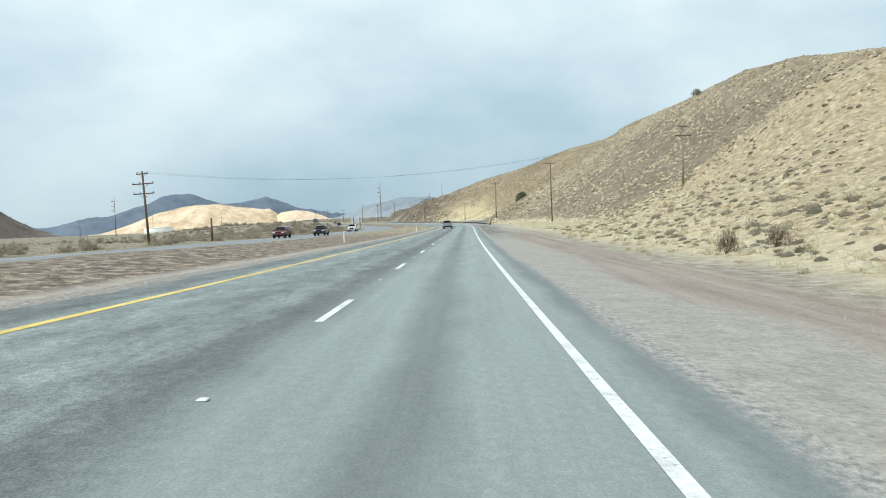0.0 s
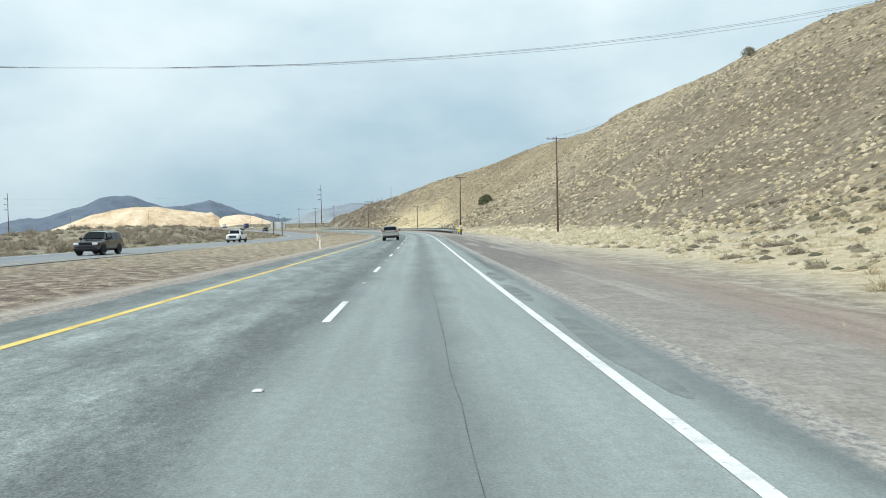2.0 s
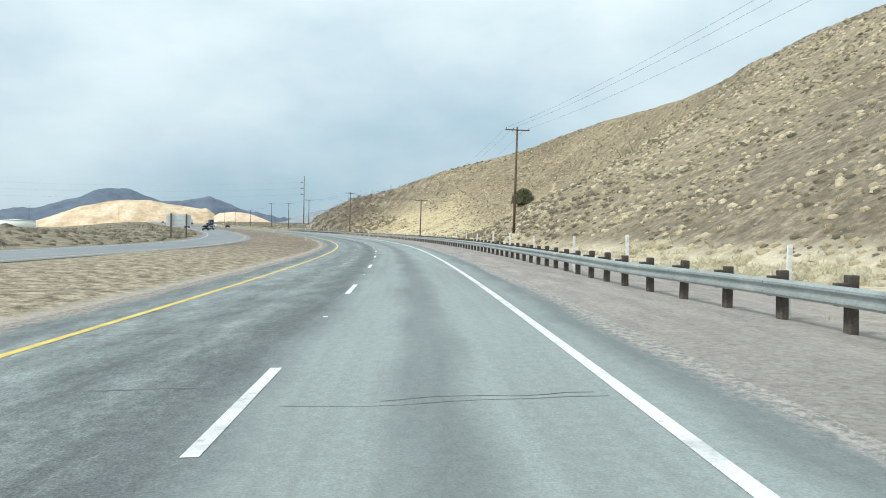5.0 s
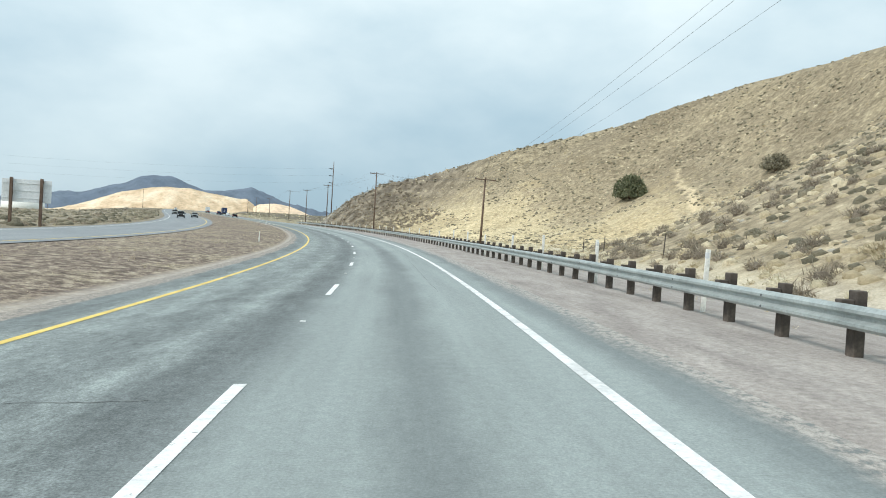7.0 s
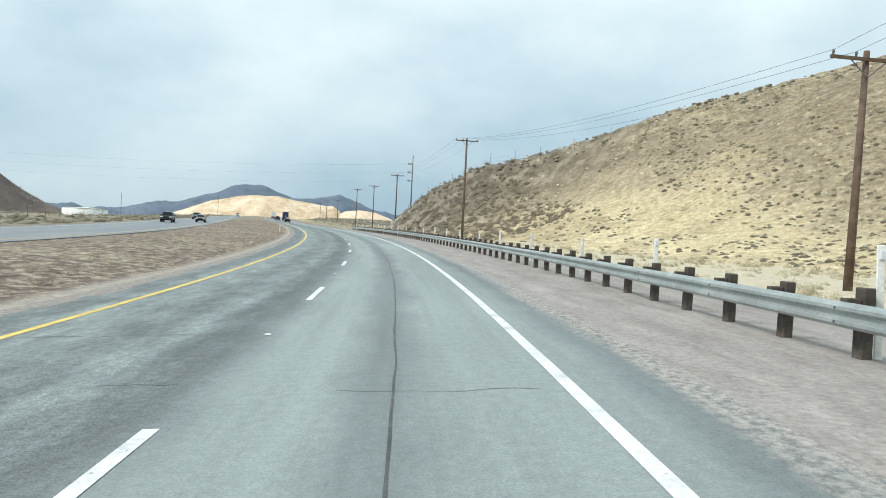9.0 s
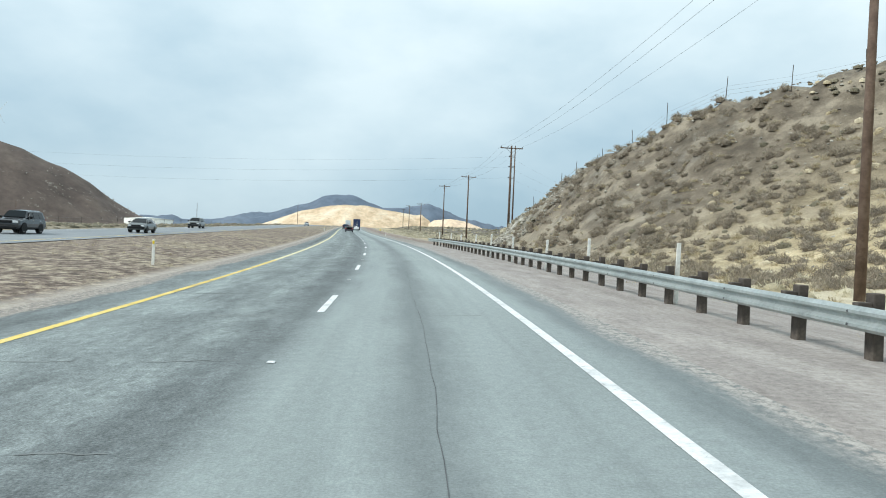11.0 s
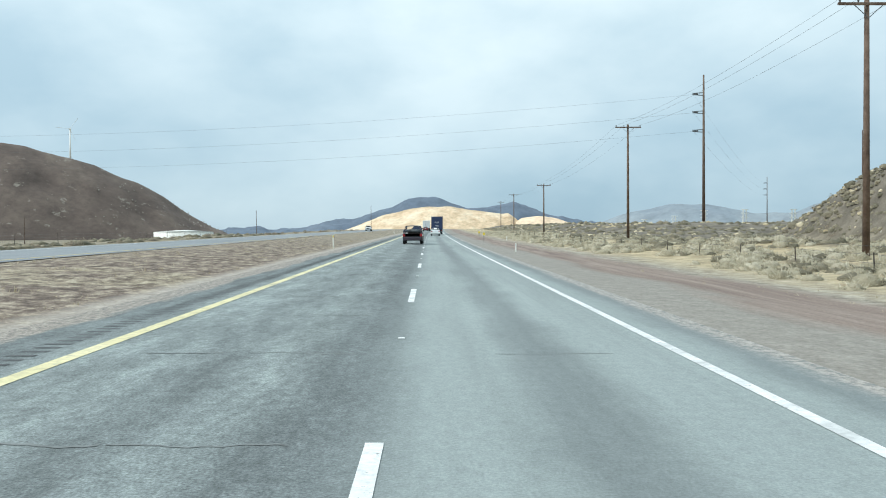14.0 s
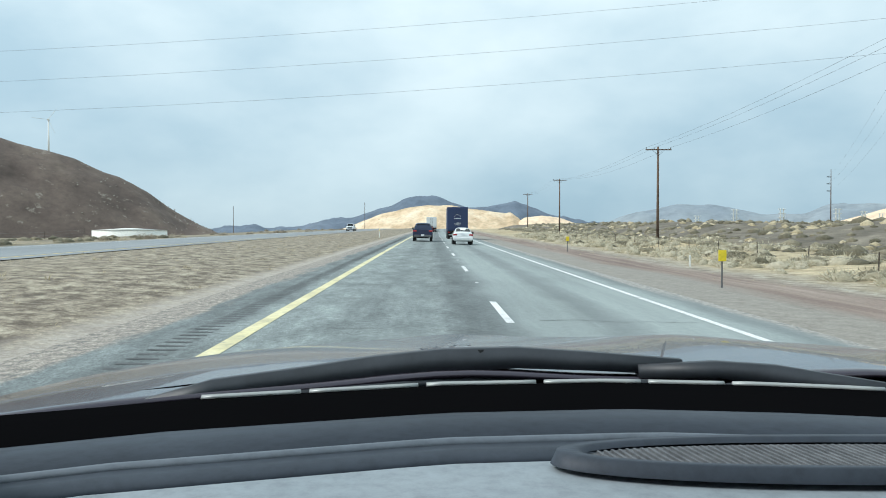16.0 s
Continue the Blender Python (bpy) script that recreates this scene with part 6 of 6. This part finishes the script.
vehicle("pickup_truck", PICKUP, 678.3, 5.75, NAVY, "dark blue pickup truck with a closed tailgate", "pickup truck", open_bed=True)
vehicle("hatchback", SEDAN, 668.3, 2.15, PEARL, "white hatchback car on the highway", "car")
vehicle("pickup_truck", PICKUP, 189.5, 29.0, PEARL, "white crew-cab pickup truck on the opposite carriageway", "pickup truck", True, 0.07, open_bed=True)
vehicle("suv", SUV, 118, 29.6, MAROON, "dark red SUV on the opposite carriageway", "car", True, 0.07)
vehicle("suv", SUV, 131, 26.0, BLACK_PAINT, "black car on the opposite carriageway", "car", True, 0.07)
vehicle("minivan", VAN, 538, 30.0, GREY_PAINT, "dark grey minivan on the opposite carriageway", "car", True, 0.07)
vehicle("suv", SUV, 468, 29.4, BLACK_PAINT, "black SUV on the opposite carriageway", "car", True, 0.07)
vehicle("hatchback", SEDAN, 487, 25.6, GREY_PAINT, "dark grey car on the opposite carriageway", "car", True, 0.07)
vehicle("pickup_truck", PICKUP, 793, 25.6, PEARL, "white pickup truck on the opposite carriageway", "pickup truck", True, 0.07, open_bed=True)
vehicle("hatchback", SEDAN, 790, 5.6, MAROON, "red car far ahead on the highway", "car")


def box_truck(s, l, box_mat, label, oncoming=False, dz=0.0, length=7.5, high=3.95, lettered=False):
    ob = stand("box_truck", s, l, label, "truck", "", 180 if oncoming else 0, dz)
    box_part("cargo_box", ob, box_mat, (2.55, length, high - 1.05), (0, length / 2, 1.05 + (high - 1.05) / 2), 0.04)
    for sx in (-1, 1):
        box_part("rear_door", ob, box_mat, (1.2, 0.03, high - 1.35), (sx * 0.615, -0.018, 1.05 + (high - 1.05) / 2), 0.01)
        cyl_part("lock_bar", ob, box_mat if lettered else CHROME, 0.015, 0.015, high - 1.4, (sx * 0.25, -0.05, 1.2), 6)
        box_part("tail_lamp", ob, RED_LAMP, (0.2, 0.06, 0.12), (sx * 1.05, -0.02, 0.86), 0.01)
        for y in (1.3, 2.6, length + 1.6):
            bm = bmesh.new()
            cyl(bm, 0.5, 0.5, 0.3, pose(sx * 1.22, y, 0.5, 0, -90 * sx, 0), 20)
            part("wheel", bm, RUBBER, ob)
        box_part("mud_flap", ob, BLACK_TRIM, (0.6, 0.02, 0.6), (sx * 0.9, 0.6, 0.55))
    box_part("rear_frame", ob, BLACK_TRIM, (2.4, 0.12, 0.2), (0, 0.02, 0.95), 0.02)
    box_part("bumper_bar", ob, STEEL, (2.2, 0.1, 0.12), (0, 0.0, 0.55), 0.02)
    box_part("chassis", ob, BLACK_TRIM, (1.0, length + 1.5, 0.3), (0, length / 2 + 0.6, 0.75))
    box_part("cab", ob, box_mat, (2.4, 2.0, 2.3), (0, length + 1.3, 1.75), 0.15)
    face_part("windscreen", ob, GLASS, [(1.05, length + 2.32, 1.75), (-1.05, length + 2.32, 1.75), (-1.0, length + 2.30, 2.7), (1.0, length + 2.30, 2.7)])
    if lettered:
        for z, w, h in ((2.55, 0.9, 0.06), (2.0, 0.7, 0.05), (1.88, 0.9, 0.05), (1.76, 0.6, 0.05)):
            box_part("lettering_bar", ob, BOX_WHITE, (w, 0.01, h), (0, -0.042, z))
        bm = bmesh.new()
        bmesh.ops.create_cone(bm, cap_ends=False, segments=20, radius1=0.42, radius2=0.40, depth=0.012, matrix=pose(0, -0.045, 2.62, 90, 0, 0))
        bmesh.ops.delete(bm, geom=[v for v in bm.verts if v.co.z < 2.66], context="VERTS")
        part("emblem_arc", bm, BOX_WHITE, ob)
    return ob


box_truck(694, 1.7, BOX_BLUE, "dark blue box truck with small white lettering on its doors", lettered=True)
box_truck(795, 5.5, BOX_WHITE, "white box truck far ahead on the highway", high=3.7)


# ---- the filming car: its dashboard, wipers and bonnet, standing where the drive ends ----
DASH = two_scale("dash_plastic", (0.026, 0.033, 0.045), (0.037, 0.046, 0.061), (0.049, 0.060, 0.077), 3.0, 60.0, 0.55)
# pad toned up for sky light, raised seam for its highlight line
LIT_PAD = two_scale("lit_dash_pad", (0.20, 0.235, 0.26), (0.25, 0.285, 0.31), (0.29, 0.325, 0.35), 3.0, 60.0, 0.6)
SEAM_HIGHLIGHT = two_scale("seam_highlight", (0.085, 0.10, 0.12), (0.105, 0.125, 0.15), (0.125, 0.145, 0.17), 3.0, 60.0, 0.6)
MESH_CLOTH = two_scale("speaker_cloth", (0.085, 0.09, 0.097), (0.13, 0.137, 0.147), (0.18, 0.187, 0.197), 40.0, 120.0, 0.8)
WIPER = two_scale("wiper_plastic", (0.018, 0.021, 0.026), (0.028, 0.032, 0.039), (0.042, 0.047, 0.055), 9.0, 40.0, 0.5)
PLUM = paint("plum_paint", (0.050, 0.040, 0.056), 0.26, 0.3, 0.5)
PIANO = paint("cowl_plastic", (0.004, 0.004, 0.0045), 0.7, 0.0, 0.0)
for dull, shine in ((DASH, 0.28), (PIANO, 0.0)):
    dull.node_tree.nodes["Principled BSDF"].inputs["Specular IOR Level"].default_value = shine
GASKET = paint("gasket_grey", (0.40, 0.41, 0.40), 0.4, 0.3, 0.0)


def filming_car():
    _, eye, target, _ = PATH[-1]
    yaw = math.degrees(math.atan2(eye[0] - target[0], target[1] - eye[1]))
    up = 1.592
    ob = tagged(new("car"), "dark plum car with black wipers, grey dashboard and open rear hatch", "car")
    ob.matrix_world = pose(eye[0], eye[1], eye[2] - up, 0, 0, yaw)

    def sheet(name, xs, ys, zf, mat, label="", thick=0.006):
        """A curved panel over x and a second parameter; zf gives the point."""
        bm = bmesh.new()
        rows = [[bm.verts.new(zf(x, t)) for t in ys] for x in xs]
        for a, b in zip(rows, rows[1:]):
            for i in range(len(ys) - 1):
                bm.faces.new((a[i], b[i], b[i + 1], a[i + 1]))
        bmesh.ops.recalc_face_normals(bm, faces=bm.faces)
        if sum(f.normal.z for f in bm.faces) < 0:
            bmesh.ops.reverse_faces(bm, faces=bm.faces)
        bmesh.ops.solidify(bm, geom=list(bm.faces), thickness=thick)
        return part(name, bm, mat, ob, label, True)

    def far(x):
        return float(np.interp(x, [-0.75, -0.6, -0.40, -0.27, 0, 0.2, 0.38, 0.47, 0.8, 1.05], [0.54, 0.61, 0.70, 0.76, 0.84, 0.86, 0.84, 0.82, 0.72, 0.60]))

    xs = list(np.linspace(-0.75, 1.05, 46))
    # dash top: from the glass back to a fine raised seam, then a second panel
    top = [(0.0, -0.197), (0.008, -0.191), (0.03, -0.189), (0.125, -0.1885)]
    dash = sheet("dashboard_top", xs, top, lambda x, t: (x, far(x) - t[0], up + t[1]), DASH, "black soft-touch dashboard top")
    seam = [(0.125, -0.1885), (0.130, -0.1855), (0.137, -0.1855), (0.142, -0.189)]
    sheet("dashboard_seam", xs, seam, lambda x, t: (x, far(x) - t[0], up + t[1]), SEAM_HIGHLIGHT, "fine raised seam, its highlight in the colour")
    mid = [(0.142, -0.189), (0.158, -0.190), (0.170, -0.193), (0.176, -0.199)]
    sheet("dashboard_panel", xs, mid, lambda x, t: (x, far(x) - t[0], up + t[1]), DASH)
    near = [(0.176, -0.199), (0.182, -0.195), (0.30, -0.197), (0.34, -0.21), (0.36, -0.26), (0.37, -0.45)]
    sheet("dashboard_pad", xs, near, lambda x, t: (x, far(x) - t[0], up + t[1]), LIT_PAD, "dashboard pad in a lighter, sky-lit grey")
    # oval speaker grille with its rim
    c = (0.375, 0.648, up - 0.183)
    bm = bmesh.new()
    n = 48
    ring = []
    for k, (ra, rb, dz) in enumerate(((0.285, 0.058, -0.008), (0.280, 0.053, 0.003), (0.262, 0.044, 0.003), (0.256, 0.040, -0.001))):
        ring.append([bm.verts.new((c[0] + ra * math.copysign(abs(math.cos(math.tau * i / n)) ** 0.8, math.cos(math.tau * i / n)), c[1] + rb * math.sin(math.tau * i / n), c[2] + dz)) for i in range(n)])
    for a, b in zip(ring, ring[1:]):
        for i in range(n):
            bm.faces.new((a[i], a[(i + 1) % n], b[(i + 1) % n], b[i]))
    bmesh.ops.recalc_face_normals(bm, faces=bm.faces)
    rim = part("grille_rim", bm, DASH, ob, "black oval rim", True)
    bm = bmesh.new()
    bm.faces.new([bm.verts.new((c[0] + 0.258 * math.copysign(abs(math.cos(math.tau * i / n)) ** 0.8, math.cos(math.tau * i / n)), c[1] + 0.041 * math.sin(math.tau * i / n), c[2] - 0.003)) for i in range(n)])
    part("speaker_cloth", bm, MESH_CLOTH, ob)
    bm = bmesh.new()
    for i in range(70):
        x = c[0] - 0.24 + 0.48 * i / 69
        w = 0.034 * math.sqrt(max(0.05, 1 - ((x - c[0]) / 0.256) ** 2))
        box(bm, 0.0022, 2 * w, 0.002, pose(x, c[1], c[2] - 0.0016, 0, 0, 12))
    part("grille_ribs", bm, MESH_CLOTH, ob)
    # cowl under the glass
    sheet("cowl", xs, [(-0.30, -0.190), (-0.16, -0.199), (-0.112, -0.197), (-0.105, -0.182), (-0.08, -0.188), (-0.03, -0.194), (0.0, -0.200)], lambda x, t: (x, far(x) - t[0] - 0.002, up + min(t[1], -0.189 - 0.034 * abs((x - 0.30) / 0.95) ** 3.5 if t[0] < -0.11 else 0.0)), PIANO, "black cowl panel")
    for a, b in ((-0.27, -0.165), (-0.155, -0.03), (-0.02, 0.115), (0.125, 0.245), (0.255, 0.345), (0.355, 0.52)):
        sheet("gasket", list(np.linspace(a, b, 8)), [(0, 0), (0.004, 0.003), (0.008, 0.0)], lambda x, t: (x, far(x) + 0.100 + t[0], up - 0.181 + t[1]), GASKET, "pale rubber gasket")

    def bar(name, pts, w, h, mat, label=""):
        """A tapering bar through points (x, y, z over the ground)."""
        bm = bmesh.new()
        rings = []
        for i, p in enumerate(pts):
            k = 1 - 0.35 * abs(2 * i / (len(pts) - 1) - 1)
            x, y, z = p
            rings.append([bm.verts.new(q) for q in ((x, y - w * k, z), (x, y - w * k * 0.4, z + h * k), (x, y + w * k * 0.4, z + h * k), (x, y + w * k, z))])
        for a, b in zip(rings, rings[1:]):
            for i in range(4):
                bm.faces.new((a[i], a[(i + 1) % 4], b[(i + 1) % 4], b[i]))
        bm.faces.new(rings[0]), bm.faces.new(list(reversed(rings[-1])))
        bmesh.ops.recalc_face_normals(bm, faces=bm.faces)
        return part(name, bm, mat, ob, label, True)

    for name, pts, w, h in (
        ("wiper_arm", [(-0.36, 0.93, -0.199), (-0.29, 0.97, -0.186), (-0.18, 1.01, -0.180), (-0.09, 1.04, -0.173), (0.0, 1.05, -0.165), (0.10, 1.06, -0.161), (0.20, 1.05, -0.163), (0.32, 1.04, -0.168)], 0.026, 0.030),
        ("wiper_blade", [(-0.36, 0.90, -0.200), (-0.20, 0.965, -0.186), (-0.03, 1.00, -0.178), (0.10, 1.02, -0.175)], 0.008, 0.010),
        ("wiper_arm", [(0.26, 1.03, -0.170), (0.36, 1.02, -0.168), (0.43, 1.00, -0.174), (0.50, 0.98, -0.179), (0.60, 0.94, -0.187)], 0.022, 0.024),
        ("wiper_blade", [(0.13, 0.99, -0.183), (0.20, 0.995, -0.175), (0.29, 0.99, -0.176), (0.34, 0.98, -0.185)], 0.006, 0.009),
        ("wiper_blade", [(0.31, 0.985, -0.183), (0.38, 0.98, -0.176), (0.46, 0.965, -0.182), (0.55, 0.93, -0.190)], 0.006, 0.009),
    ):
        bar(name, [(x, y, up + z - 0.017) for x, y, z in pts], w, h, WIPER, "black wiper")
    cyl_part("wiper_pivot", ob, BLACK_TRIM, 0.014, 0.011, 0.012, (0.05, 1.055, up - 0.166), 16)
    # bonnet with two soft ridges, wings and nose
    mx = 0.30

    def skin(x, y):
        u, v = (x - mx) / 0.95, (y - 1.02) / 0.95
        z = -0.188 - 0.07 * max(v, 0) ** 1.4 - 0.028 * abs(u) ** 3.5 + 0.010 * (math.exp(-(((x - 0.02) / 0.13) ** 2)) + math.exp(-(((x - 0.58) / 0.13) ** 2)))
        return (x, y - 0.24 * abs(u) ** 2.2, up + z)

    bx, by = list(np.linspace(mx - 0.93, mx + 0.93, 40)), list(np.linspace(1.02, 1.97, 22))
    sheet("bonnet", bx, by, skin, PLUM, "dark plum metallic bonnet")
    for sx in (-1, 1):
        x = mx + sx * 0.935
        y0, y1 = 0.62, 1.80
        z0 = skin(mx + sx * 0.93, 1.4)[2]
        bm = bmesh.new()
        box(bm, 0.03, y1 - y0, 0.62, pose(x, (y0 + y1) / 2, z0 - 0.47), 0.012)
        part("wing", bm, PLUM, ob)
        wheel(ob, mx + sx * 0.95, 1.42, 0.35)
        box_part("head_lamp", ob, CLEAR_LAMP, (0.30, 0.10, 0.12), (mx + sx * 0.70, 1.86, up - 0.42), 0.03)
    box_part("nose", ob, PLUM, (1.30, 0.10, 0.34), (mx, 1.84, up - 0.56), 0.04)
    box_part("front_bumper", ob, BLACK_TRIM, (1.74, 0.14, 0.34), (mx, 1.90, up - 0.82), 0.05)
    box_part("bulkhead", ob, PIANO, (1.80, 0.04, 0.60), (mx, 1.05, up - 0.92), 0.01)
    box_part("cabin_floor", ob, PIANO, (1.66, 3.3, 0.05), (mx, -0.75, 0.34), 0.01)
    # cabin shell, its rear hatch open
    for sx in (-1, 1):
        bm = bmesh.new()
        prof = [(-2.62, 0.36), (-2.68, 0.62), (-2.64, 0.98), (0.95, 0.98), (1.05, 0.92), (1.05, 0.30), (-2.4, 0.30)]
        vs = [[bm.verts.new((mx + sx * (0.93 - d), y, z)) for y, z in prof] for d in (0.0, 0.07)]
        bm.faces.new(vs[0]), bm.faces.new(list(reversed(vs[1])))
        for k in range(len(prof)):
            q = (k + 1) % len(prof)
            bm.faces.new((vs[0][k], vs[1][k], vs[1][q], vs[0][q]))
        bmesh.ops.recalc_face_normals(bm, faces=bm.faces)
        part("body_side", bm, PLUM, ob)
        for name, y0, y1, w in (("rear_pillar", -2.55, -2.15, 0.16), ("door_pillar", -0.75, -0.70, 0.09), ("windscreen_pillar", 0.98, 0.30, 0.07)):
            bm = bmesh.new()
            a, b = (mx + sx * 0.89, y0, 0.96), (mx + sx * 0.64, y1, 1.75)
            ring = [[bm.verts.new((p[0] + ex * 0.03, p[1] + ey * w / 2, p[2])) for ex, ey in ((-1, -1), (1, -1), (1, 1), (-1, 1))] for p in (a, b)]
            for k in range(4):
                bm.faces.new((ring[0][k], ring[0][(k + 1) % 4], ring[1][(k + 1) % 4], ring[1][k]))
            bm.faces.new(ring[0]), bm.faces.new(ring[1])
            bmesh.ops.recalc_face_normals(bm, faces=bm.faces)
            part(name, bm, PLUM, ob)
        box_part("tail_lamp", ob, RED_LAMP, (0.22, 0.10, 0.26), (mx + sx * 0.82, -2.64, 0.84), 0.03)
        wheel(ob, mx + sx * 0.95, -1.75, 0.35)
    sheet("roof", list(np.linspace(mx - 0.68, mx + 0.68, 12)), list(np.linspace(-2.2, 0.34, 10)), lambda x, y: (x, y, 1.80 - 0.05 * ((x - mx) / 0.68) ** 2 - 0.03 * ((y + 0.9) / 1.3) ** 2), PLUM, "dark plum roof", 0.04)
    box_part("rear_bumper", ob, PLUM, (1.78, 0.16, 0.34), (mx, -2.66, 0.50), 0.05)
    box_part("load_sill", ob, BLACK_TRIM, (1.5, 0.10, 0.08), (mx, -2.62, 0.71), 0.02)


filming_car()
